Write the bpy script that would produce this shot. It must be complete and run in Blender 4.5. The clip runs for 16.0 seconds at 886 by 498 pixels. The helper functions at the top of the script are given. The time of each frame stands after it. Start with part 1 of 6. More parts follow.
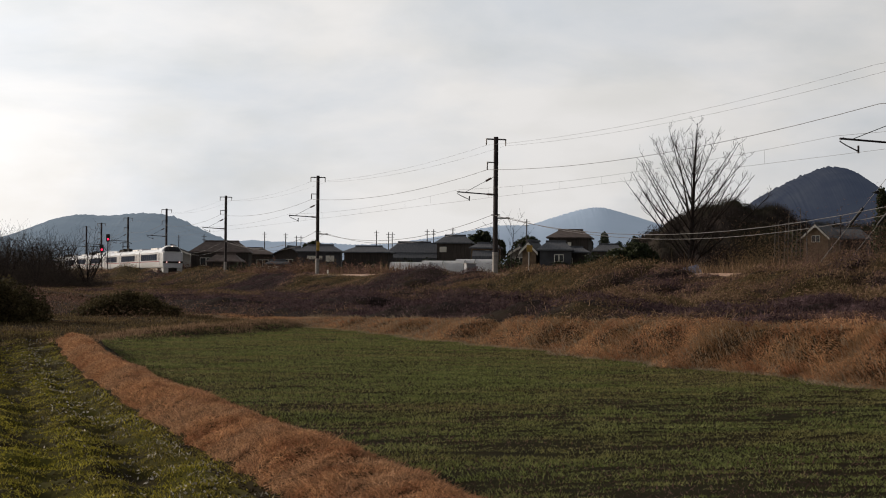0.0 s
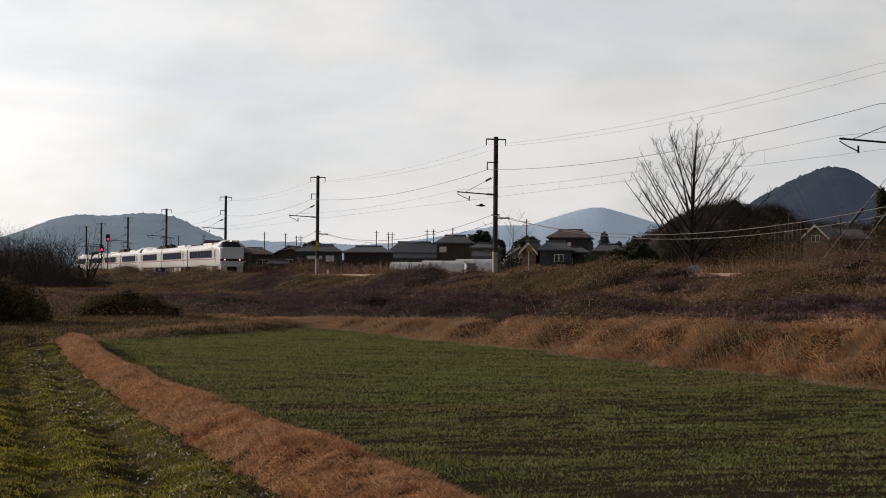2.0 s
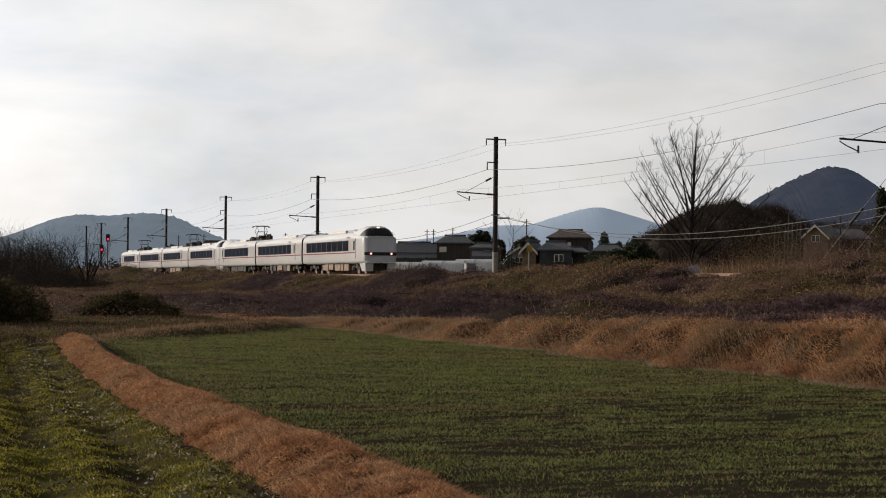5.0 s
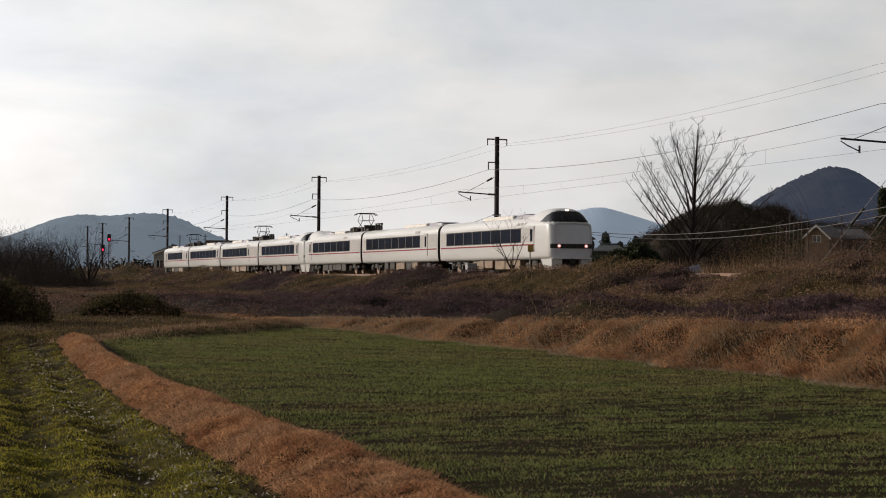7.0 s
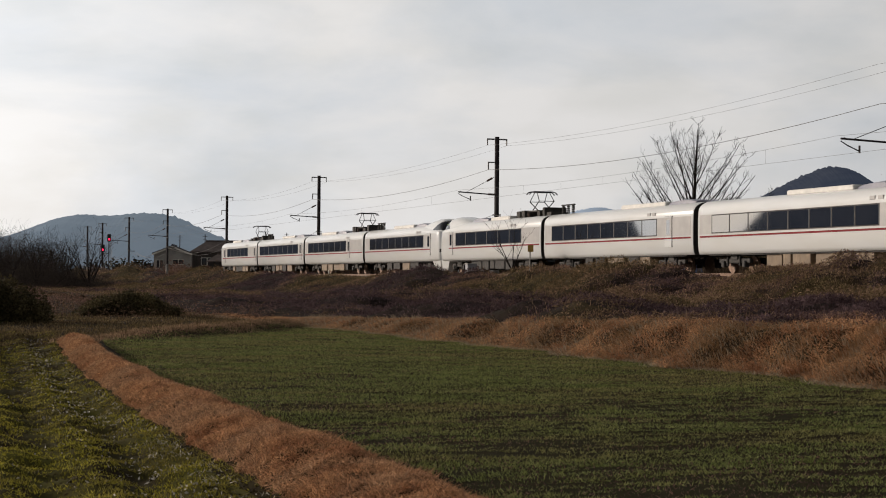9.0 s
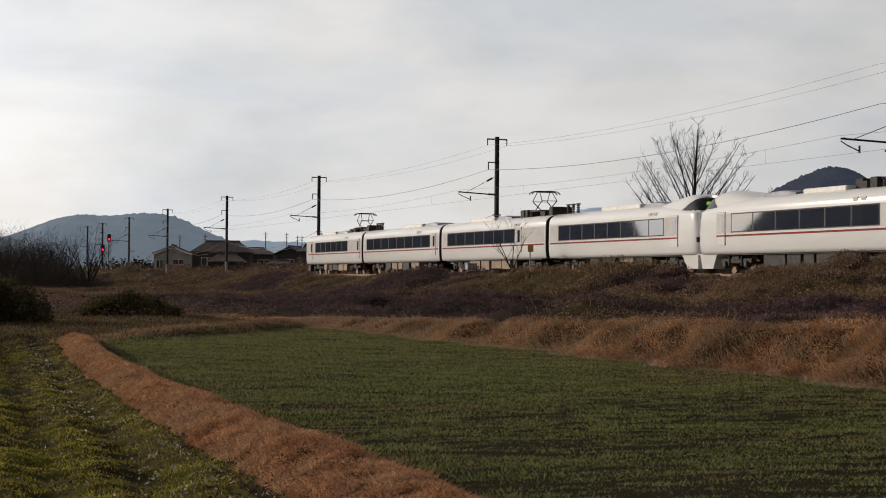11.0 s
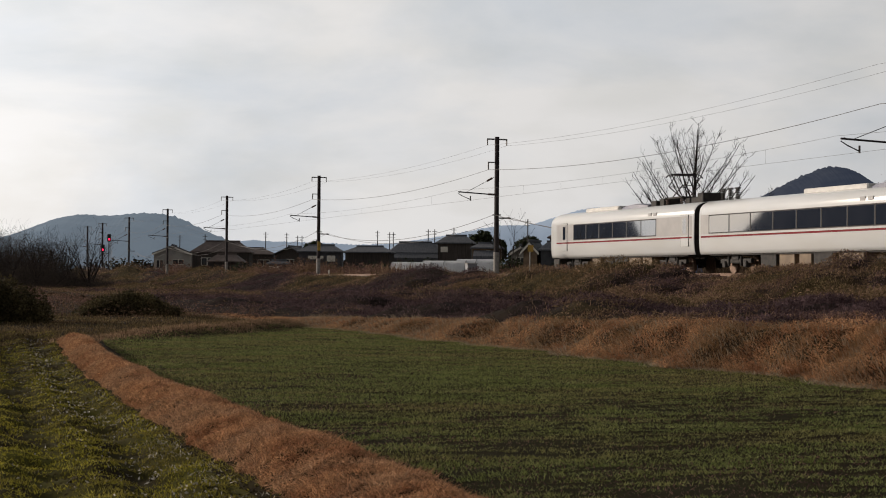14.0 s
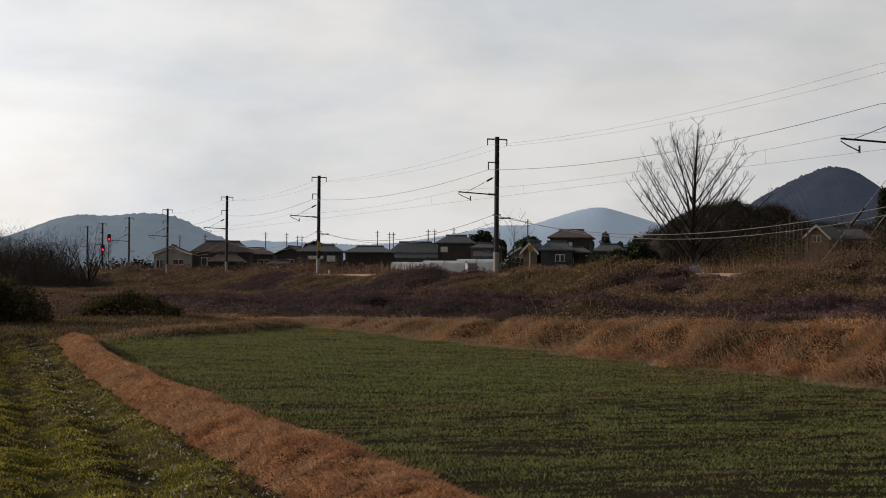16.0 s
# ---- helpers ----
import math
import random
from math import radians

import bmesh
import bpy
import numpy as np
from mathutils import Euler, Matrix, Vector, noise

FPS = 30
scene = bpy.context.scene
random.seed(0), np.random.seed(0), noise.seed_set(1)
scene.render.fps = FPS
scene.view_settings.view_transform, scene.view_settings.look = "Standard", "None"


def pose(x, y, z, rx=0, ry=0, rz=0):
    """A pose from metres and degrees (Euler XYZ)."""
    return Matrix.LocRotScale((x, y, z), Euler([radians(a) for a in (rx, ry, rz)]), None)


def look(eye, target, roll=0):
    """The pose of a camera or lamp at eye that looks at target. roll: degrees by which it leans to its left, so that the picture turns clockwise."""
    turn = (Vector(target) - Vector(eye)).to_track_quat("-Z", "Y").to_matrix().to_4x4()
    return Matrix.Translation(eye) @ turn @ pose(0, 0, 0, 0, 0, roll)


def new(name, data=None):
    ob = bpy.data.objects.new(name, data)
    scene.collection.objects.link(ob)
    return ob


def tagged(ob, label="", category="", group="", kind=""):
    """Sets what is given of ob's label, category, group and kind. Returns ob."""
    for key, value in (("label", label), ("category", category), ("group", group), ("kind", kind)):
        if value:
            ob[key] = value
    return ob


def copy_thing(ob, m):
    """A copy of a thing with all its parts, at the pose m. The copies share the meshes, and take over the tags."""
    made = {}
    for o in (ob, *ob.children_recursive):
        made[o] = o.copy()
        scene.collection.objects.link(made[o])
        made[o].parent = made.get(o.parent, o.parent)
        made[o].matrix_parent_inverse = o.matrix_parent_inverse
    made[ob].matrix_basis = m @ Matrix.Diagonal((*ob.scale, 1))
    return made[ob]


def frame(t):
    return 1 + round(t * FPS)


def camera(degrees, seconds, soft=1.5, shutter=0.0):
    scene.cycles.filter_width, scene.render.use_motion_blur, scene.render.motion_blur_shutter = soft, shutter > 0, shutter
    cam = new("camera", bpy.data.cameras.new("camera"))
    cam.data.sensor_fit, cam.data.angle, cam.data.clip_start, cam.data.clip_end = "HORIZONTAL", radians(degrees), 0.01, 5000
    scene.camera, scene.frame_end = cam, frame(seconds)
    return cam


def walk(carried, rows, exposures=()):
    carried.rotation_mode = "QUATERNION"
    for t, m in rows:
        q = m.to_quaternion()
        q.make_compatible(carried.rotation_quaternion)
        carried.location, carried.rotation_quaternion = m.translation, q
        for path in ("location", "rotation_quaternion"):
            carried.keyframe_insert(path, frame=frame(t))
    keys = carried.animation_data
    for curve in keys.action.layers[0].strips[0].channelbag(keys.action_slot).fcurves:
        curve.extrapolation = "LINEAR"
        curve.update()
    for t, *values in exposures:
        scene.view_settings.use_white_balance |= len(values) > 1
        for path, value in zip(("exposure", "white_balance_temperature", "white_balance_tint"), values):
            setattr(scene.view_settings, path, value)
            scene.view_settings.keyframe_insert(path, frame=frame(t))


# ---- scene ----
cam = camera(28.6, 16.0, soft=1.0)
EYE = (0.0, 0.0, 1.6)


def aim(turn):
    """Camera pose: heading in degrees to the right of the track's direction, tilted up a little."""
    a = radians(18.42 + turn)
    return look(EYE, (math.sin(a) * 100, math.cos(a) * 100, 1.6 + 100 * math.tan(radians(1.0))), 0.45)


walk(cam, [(0.0, aim(0.035)), (1.0, aim(0.035)), (2.0, aim(0.038)), (3.0, aim(0.045)), (3.6, aim(0.065)), (4.2, aim(0.065)),
           (5.2, aim(0.03)), (6.3, aim(0.006)), (7.0, aim(0.0)), (9.2, aim(0.0)), (12.0, aim(0.0)), (16.0, aim(0.0))],
     exposures=[(0.0, 0.0), (6.5, 0.0), (8.6, -0.09), (16.0, -0.10)])

# ---- sky and sun ----
SUN_AZ, SUN_EL = radians(-44), radians(14)
SUN_DIR = Vector((math.sin(SUN_AZ) * math.cos(SUN_EL), math.cos(SUN_AZ) * math.cos(SUN_EL), math.sin(SUN_EL)))
scene.view_settings.exposure = 0.0


def make_world():
    world = bpy.data.worlds.new("winter_sky")
    scene.world = world
    world.use_nodes = True
    nt = world.node_tree
    n, l = nt.nodes, nt.links
    n.clear()
    out, bg = n.new("ShaderNodeOutputWorld"), n.new("ShaderNodeBackground")
    sky = n.new("ShaderNodeTexSky")
    sky.sky_type, sky.sun_disc = "NISHITA", False
    sky.sun_elevation, sky.sun_rotation = SUN_EL, SUN_AZ
    sky.dust_density = 3.0
    dim = n.new("ShaderNodeVectorMath")
    dim.operation = "SCALE"
    dim.inputs["Scale"].default_value = 0.1
    l.new(sky.outputs[0], dim.inputs[0])
    tc, mp = n.new("ShaderNodeTexCoord"), n.new("ShaderNodeMapping")
    mp.inputs["Scale"].default_value = (3.4, 3.4, 8.5)
    mp.inputs["Location"].default_value = (0.35, 0.1, 0.0)
    l.new(tc.outputs["Generated"], mp.inputs[0])
    big, fine = n.new("ShaderNodeTexNoise"), n.new("ShaderNodeTexNoise")
    big.inputs["Scale"].default_value, big.inputs["Detail"].default_value = 1.5, 7
    big.inputs["Roughness"].default_value, big.inputs["Distortion"].default_value = 0.55, 0.3
    fine.inputs["Scale"].default_value, fine.inputs["Detail"].default_value = 4.0, 6
    l.new(mp.outputs[0], big.inputs["Vector"])
    l.new(mp.outputs[0], fine.inputs["Vector"])
    ramp = n.new("ShaderNodeValToRGB")
    e = ramp.color_ramp.elements
    e[0].position, e[0].color = 0.33, (0.74, 0.77, 0.81, 1)
    e[1].position, e[1].color = 0.58, (0.92, 0.90, 0.885, 1)
    l.new(big.outputs["Fac"], ramp.inputs[0])
    # the cloud veil is brightest towards the sun
    dot = n.new("ShaderNodeVectorMath")
    dot.operation = "DOT_PRODUCT"
    dot.inputs[1].default_value = SUN_DIR
    l.new(tc.outputs["Generated"], dot.inputs[0])
    glow = n.new("ShaderNodeValToRGB")
    g = glow.color_ramp.elements
    g[0].position, g[0].color = 0.25, (0.16, 0.16, 0.16, 1)
    g[1].position, g[1].color = 1.0, (1.0, 1.0, 1.0, 1)
    for at, v in ((0.52, 0.36), (0.64, 0.44), (0.78, 0.53)):
        el = g.new(at)
        el.color = (v, v, v, 1)
    half = n.new("ShaderNodeMath")
    half.operation, half.inputs[1].default_value, half.inputs[2].default_value = "MULTIPLY_ADD", 0.5, 0.5
    l.new(dot.outputs["Value"], half.inputs[0])
    l.new(half.outputs[0], glow.inputs[0])
    # and thicker, darker overhead
    sep = n.new("ShaderNodeSeparateXYZ")
    l.new(tc.outputs["Generated"], sep.inputs[0])
    over = n.new("ShaderNodeMapRange")
    over.inputs["From Min"].default_value, over.inputs["From Max"].default_value = 0.18, 0.75
    over.inputs["To Min"].default_value, over.inputs["To Max"].default_value = 1.76, 0.50
    l.new(sep.outputs["Z"], over.inputs["Value"])
    both = n.new("ShaderNodeMath")
    both.operation = "MULTIPLY"
    l.new(glow.outputs[0], both.inputs[0])
    l.new(over.outputs[0], both.inputs[1])
    lit = n.new("ShaderNodeVectorMath")
    lit.operation = "SCALE"
    l.new(ramp.outputs[0], lit.inputs[0])
    l.new(both.outputs[0], lit.inputs["Scale"])
    cover = n.new("ShaderNodeMapRange")
    cover.inputs["From Min"].default_value, cover.inputs["From Max"].default_value = 0.35, 0.6
    cover.inputs["To Min"].default_value, cover.inputs["To Max"].default_value = 0.86, 1.0
    l.new(fine.outputs["Fac"], cover.inputs["Value"])
    mix = n.new("ShaderNodeMix")
    mix.data_type = "RGBA"
    l.new(cover.outputs[0], mix.inputs["Factor"])
    l.new(dim.outputs[0], mix.inputs["A"])
    l.new(lit.outputs[0], mix.inputs["B"])
    l.new(mix.outputs["Result"], bg.inputs["Color"])
    bg.inputs["Strength"].default_value = 1.0
    l.new(bg.outputs[0], out.inputs[0])


make_world()
sun = new("sun", bpy.data.lights.new("sun", "SUN"))
sun.data.energy, sun.data.angle, sun.data.color = 3.4, radians(1.5), (1.0, 0.86, 0.73)
sun.matrix_basis = look(SUN_DIR * 300, (0, 0, 0))


# ---- materials ----
def mat(name, a, b, scale=3.0, rough=0.8, metal=0.0, bump=0.0, bump_scale=40.0, rand=0.0, island=0.0, spec=0.5, ior=1.45,
        detail=4, stretch=(1, 1, 1), c=None, c_scale=0.3, c_amount=0.5, emit=None, strength=1.0, through_light=0.0):
    """A mottled surface: colours a and b by fine noise, c in large patches, a spread by object or by island."""
    m = bpy.data.materials.new(name)
    m.use_nodes = True
    nt = m.node_tree
    n, l = nt.nodes, nt.links
    p = n["Principled BSDF"]
    tc, mp = n.new("ShaderNodeTexCoord"), n.new("ShaderNodeMapping")
    mp.inputs["Scale"].default_value = stretch
    l.new(tc.outputs["Object"], mp.inputs[0])
    t1 = n.new("ShaderNodeTexNoise")
    t1.inputs["Scale"].default_value, t1.inputs["Detail"].default_value = scale, detail
    l.new(mp.outputs[0], t1.inputs["Vector"])
    r = n.new("ShaderNodeValToRGB")
    r.color_ramp.elements[0].position, r.color_ramp.elements[1].position = 0.35, 0.65
    r.color_ramp.elements[0].color, r.color_ramp.elements[1].color = (*a, 1), (*b, 1)
    l.new(t1.outputs["Fac"], r.inputs[0])
    col = r.outputs[0]
    if c:
        t2 = n.new("ShaderNodeTexNoise")
        t2.inputs["Scale"].default_value, t2.inputs["Detail"].default_value = c_scale, 3
        l.new(mp.outputs[0], t2.inputs["Vector"])
        k = n.new("ShaderNodeMapRange")
        k.inputs["From Min"].default_value, k.inputs["From Max"].default_value = 0.45, 0.62
        k.inputs["To Max"].default_value = c_amount
        l.new(t2.outputs["Fac"], k.inputs["Value"])
        mx = n.new("ShaderNodeMix")
        mx.data_type = "RGBA"
        l.new(k.outputs[0], mx.inputs["Factor"])
        l.new(col, mx.inputs["A"])
        mx.inputs["B"].default_value = (*c, 1)
        col = mx.outputs["Result"]
    if rand or island:
        src = n.new("ShaderNodeObjectInfo").outputs["Random"] if rand else n.new("ShaderNodeNewGeometry").outputs["Random Per Island"]
        k = n.new("ShaderNodeMapRange")
        s = rand or island
        k.inputs["To Min"].default_value, k.inputs["To Max"].default_value = 1 - s, 1 + s
        l.new(src, k.inputs["Value"])
        hs = n.new("ShaderNodeHueSaturation")
        l.new(k.outputs[0], hs.inputs["Value"])
        l.new(col, hs.inputs["Color"])
        col = hs.outputs[0]
    l.new(col, p.inputs["Base Color"])
    p.inputs["Roughness"].default_value, p.inputs["Metallic"].default_value = rough, metal
    p.inputs["Specular IOR Level"].default_value, p.inputs["IOR"].default_value = spec, ior
    if bump:
        t3 = n.new("ShaderNodeTexNoise")
        t3.inputs["Scale"].default_value, t3.inputs["Detail"].default_value = bump_scale, 5
        l.new(mp.outputs[0], t3.inputs["Vector"])
        bn = n.new("ShaderNodeBump")
        bn.inputs["Strength"].default_value, bn.inputs["Distance"].default_value = bump, 0.02
        l.new(t3.outputs["Fac"], bn.inputs["Height"])
        l.new(bn.outputs[0], p.inputs["Normal"])
    if emit:
        p.inputs["Emission Color"].default_value = (*emit, 1)
        p.inputs["Emission Strength"].default_value = strength
    if through_light:
        tr, ms = n.new("ShaderNodeBsdfTranslucent"), n.new("ShaderNodeMixShader")
        l.new(col, tr.inputs["Color"])
        ms.inputs[0].default_value = through_light
        l.new(p.outputs[0], ms.inputs[1])
        l.new(tr.outputs[0], ms.inputs[2])
        l.new(ms.outputs[0], n["Material Output"].inputs["Surface"])
    return m


M = {
    "soil": mat("field_soil", (0.013, 0.009, 0.005), (0.030, 0.023, 0.010), 5, 0.95, bump=0.6, bump_scale=14, c=(0.026, 0.026, 0.010), c_scale=0.25, c_amount=0.5, spec=0.02),
    "moss": mat("mossy_soil", (0.030, 0.023, 0.011), (0.088, 0.084, 0.015), 2.2, 0.95, bump=0.8, bump_scale=18, c=(0.034, 0.026, 0.016), c_scale=1.1, c_amount=0.75, spec=0.02, stretch=(1, 0.35, 1)),
    "dry_ground": mat("dry_ground", (0.018, 0.013, 0.009), (0.040, 0.028, 0.018), 2.5, 0.95, bump=0.6, bump_scale=12, c=(0.024, 0.021, 0.011), c_scale=0.3, spec=0.02),
    "far_ground": mat("far_ground", (0.07, 0.06, 0.035), (0.10, 0.085, 0.045), 0.05, 0.95, c=(0.05, 0.06, 0.025), c_scale=0.01, spec=0.1),
    "wheat": mat("young_wheat", (0.135, 0.16, 0.046), (0.222, 0.235, 0.084), 1.4, 0.7, island=0.6, c=(0.215, 0.170, 0.072), c_scale=0.35, c_amount=0.6, spec=0.1, through_light=0.3, stretch=(0.5, 1.6, 1)),
    "moss_grass": mat("moss_grass", (0.23, 0.21, 0.026), (0.38, 0.33, 0.05), 1.5, 0.8, island=0.5, c=(0.14, 0.105, 0.045), c_scale=0.9, c_amount=0.6, spec=0.1, through_light=0.3),
    "straw": mat("dry_straw", (0.28, 0.13, 0.066), (0.51, 0.285, 0.15), 3.0, 0.8, island=0.55, c=(0.42, 0.27, 0.165), c_scale=0.8, c_amount=0.55, spec=0.15, through_light=0.35),
    "pampas": mat("tall_dry_grass", (0.25, 0.115, 0.06), (0.57, 0.33, 0.175), 1.6, 0.8, island=0.6, c=(0.20, 0.125, 0.062), c_scale=0.9, c_amount=0.7, spec=0.15, through_light=0.35),
    "brush_brown": mat("brown_brush", (0.1, 0.056, 0.048), (0.245, 0.15, 0.115), 0.9, 0.9, island=0.6, c=(0.150, 0.105, 0.050), c_scale=0.14, c_amount=0.8, spec=0.1, through_light=0.2),
    "brush_green": mat("olive_brush", (0.09, 0.066, 0.034), (0.205, 0.15, 0.072), 0.6, 0.85, island=0.6, c=(0.16, 0.102, 0.058), c_scale=0.2, c_amount=0.7, spec=0.1, through_light=0.2),
    "bramble": mat("dark_bramble", (0.055, 0.034, 0.038), (0.135, 0.087, 0.09), 0.9, 0.9, island=0.6, spec=0.1, through_light=0.15),
    "tan_brush": mat("tan_dead_grass", (0.2, 0.125, 0.08), (0.35, 0.235, 0.145), 0.9, 0.9, island=0.5, spec=0.1, through_light=0.3),
    "dark_leaf": mat("dark_evergreen", (0.022, 0.030, 0.014), (0.045, 0.052, 0.022), 0.8, 0.7, island=0.5, spec=0.25, through_light=0.15),
    "bark": mat("bark", (0.016, 0.012, 0.011), (0.036, 0.028, 0.024), 6, 0.9, bump=0.5, spec=0.1),
    "twig": mat("winter_twig", (0.018, 0.014, 0.013), (0.034, 0.026, 0.023), 3, 0.9, island=0.3, spec=0.1),
    "ballast": mat("ballast", (0.075, 0.055, 0.040), (0.150, 0.115, 0.088), 9, 0.95, bump=1.0, bump_scale=25, spec=0.1),
    "concrete": mat("concrete", (0.30, 0.29, 0.27), (0.42, 0.40, 0.37), 3, 0.9, bump=0.3, c=(0.22, 0.20, 0.18), c_scale=0.8),
    "pole": mat("dark_pole", (0.020, 0.016, 0.018), (0.045, 0.036, 0.038), 2, 0.75, c=(0.065, 0.055, 0.052), c_scale=0.5, spec=0.2),
    # pale tone puts the light on the lower post into its colour
    "lit_pole_foot": mat("lit_pole_foot", (0.24, 0.22, 0.20), (0.36, 0.33, 0.30), 4, 0.85, bump=0.2),
    "steel": mat("galvanised_steel", (0.16, 0.15, 0.15), (0.24, 0.23, 0.22), 8, 0.5, metal=0.6),
    "rail_steel": mat("rusty_rail", (0.12, 0.07, 0.045), (0.20, 0.13, 0.09), 10, 0.6, metal=0.5),
    "wire": mat("wire", (0.14, 0.13, 0.13), (0.20, 0.19, 0.18), 3, 0.7, metal=0.2),
    "insulator": mat("insulator", (0.10, 0.065, 0.05), (0.16, 0.10, 0.08), 6, 0.3),
    "black": mat("black_paint", (0.012, 0.012, 0.013), (0.025, 0.024, 0.024), 5, 0.6),
    "yellow": mat("faded_yellow", (0.42, 0.27, 0.05), (0.55, 0.36, 0.07), 6, 0.6, c=(0.25, 0.16, 0.05), c_scale=2),
    "signal_red": mat("signal_red", (0.4, 0.01, 0.03), (0.5, 0.01, 0.03), 5, 0.3, emit=(1.0, 0.02, 0.08), strength=2.2),
}
M.update({
    "car_white": mat("ivory_car_paint", (0.615, 0.615, 0.605), (0.655, 0.655, 0.645), 0.8, 0.20, c=(0.60, 0.58, 0.53), c_scale=0.6, c_amount=0.35, stretch=(1, 0.3, 2)),
    "car_grey": mat("grey_car_paint", (0.58, 0.585, 0.62), (0.63, 0.635, 0.67), 1.5, 0.35),
    "band_grey": mat("grey_window_band", (0.38, 0.36, 0.35), (0.44, 0.42, 0.40), 1.5, 0.35),
    "car_glass": mat("tinted_train_glass", (0.012, 0.013, 0.015), (0.020, 0.021, 0.024), 1.0, 0.03, spec=0.5, ior=3.5),
    "screen": mat("dark_windscreen", (0.010, 0.010, 0.013), (0.016, 0.016, 0.020), 1.0, 0.08, spec=0.4, ior=1.4),
    "stripe": mat("crimson_stripe", (0.17, 0.008, 0.014), (0.22, 0.012, 0.018), 2, 0.6, spec=0.15),
    "under": mat("dark_underframe", (0.018, 0.016, 0.015), (0.045, 0.038, 0.032), 4, 0.8),
    "under_box": mat("dusty_equipment_box", (0.17, 0.115, 0.068), (0.27, 0.19, 0.115), 3, 0.7, c=(0.12, 0.08, 0.05), c_scale=1.5),
    "roof_unit": mat("roof_unit_white", (0.62, 0.60, 0.56), (0.74, 0.71, 0.66), 2, 0.6),
    "roof_fairing": mat("roof_unit_slate", (0.13, 0.13, 0.17), (0.19, 0.19, 0.24), 2, 0.5),
    "lamp_white": mat("lit_headlamp", (0.9, 0.85, 0.75), (0.9, 0.85, 0.75), 2, 0.2, emit=(1.0, 0.74, 0.62), strength=1.5),
    "lamp_pink": mat("headlamp_rim", (0.6, 0.3, 0.3), (0.6, 0.3, 0.3), 2, 0.3, emit=(1.0, 0.30, 0.30), strength=0.3),
    "led": mat("destination_display", (0.02, 0.05, 0.01), (0.02, 0.05, 0.01), 2, 0.3, emit=(0.45, 0.8, 0.1), strength=0.5),
})


# ---- mesh helpers ----
def mesh_from(name, verts, faces, mats, index=None, smooth=False):
    me = bpy.data.meshes.new(name)
    me.from_pydata([tuple(v) for v in verts], [], [tuple(f) for f in faces])
    for m in (mats if isinstance(mats, (list, tuple)) else [mats]):
        me.materials.append(m)
    if index is not None:
        me.polygons.foreach_set("material_index", list(index))
    if smooth:
        me.polygons.foreach_set("use_smooth", [True] * len(me.polygons))
    me.update()
    return me


def part(name, me, parent=None, label="", m=None):
    ob = new(name, me)
    if parent:
        ob.parent = parent
    if m is not None:
        ob.matrix_basis = m
    return tagged(ob, label) if label else ob


class Build:
    """Collects boxes, tubes and prisms into one mesh."""

    def __init__(self):
        self.v, self.f = [], []

    def add(self, verts, faces):
        k = len(self.v)
        self.v += [tuple(p) for p in verts]
        self.f += [tuple(i + k for i in f) for f in faces]
        return self

    def box(self, x0, x1, y0, y1, z0, z1, bev=0.0):
        if bev <= 0:
            vs = [(x, y, z) for z in (z0, z1) for y in (y0, y1) for x in (x0, x1)]
            return self.add(vs, [(0, 2, 3, 1), (4, 5, 7, 6), (0, 1, 5, 4), (2, 6, 7, 3), (0, 4, 6, 2), (1, 3, 7, 5)])
        rings = []
        for z, s in ((z0, bev), (z0 + bev, 0), (z1 - bev, 0), (z1, bev)):
            rings.append([(x0 + s + bev, y0 + s, z), (x1 - s - bev, y0 + s, z), (x1 - s, y0 + s + bev, z), (x1 - s, y1 - s - bev, z),
                          (x1 - s - bev, y1 - s, z), (x0 + s + bev, y1 - s, z), (x0 + s, y1 - s - bev, z), (x0 + s, y0 + s + bev, z)])
        return self.loft(rings)

    def loft(self, rings, caps=True):
        n = len(rings[0])
        vs = [p for r in rings for p in r]
        fs = []
        for i in range(len(rings) - 1):
            for j in range(n):
                k = (j + 1) % n
                fs.append((i * n + j, i * n + k, (i + 1) * n + k, (i + 1) * n + j))
        if caps:
            fs.append(tuple(reversed(range(n))))
            fs.append(tuple(range((len(rings) - 1) * n, len(rings) * n)))
        return self.add(vs, fs)

    def tube(self, pts, r, sides=6, r1=None):
        pts = [Vector(p) for p in pts]
        rings = []
        for i, p in enumerate(pts):
            d = (pts[min(i + 1, len(pts) - 1)] - pts[max(i - 1, 0)]).normalized()
            a = d.orthogonal().normalized() if abs(d.z) > 0.9 else d.cross(Vector((0, 0, 1))).normalized()
            b = d.cross(a)
            rr = r if r1 is None else r + (r1 - r) * i / (len(pts) - 1)
            rings.append([p + a * rr * math.cos(2 * math.pi * k / sides) + b * rr * math.sin(2 * math.pi * k / sides) for k in range(sides)])
        return self.loft(rings)

    def mesh(self, name, m, smooth=False):
        return mesh_from(name, self.v, self.f, m, smooth=smooth)


def box_mesh(name, m, *dims, bev=0.0):
    return Build().box(*dims, bev=bev).mesh(name, m)


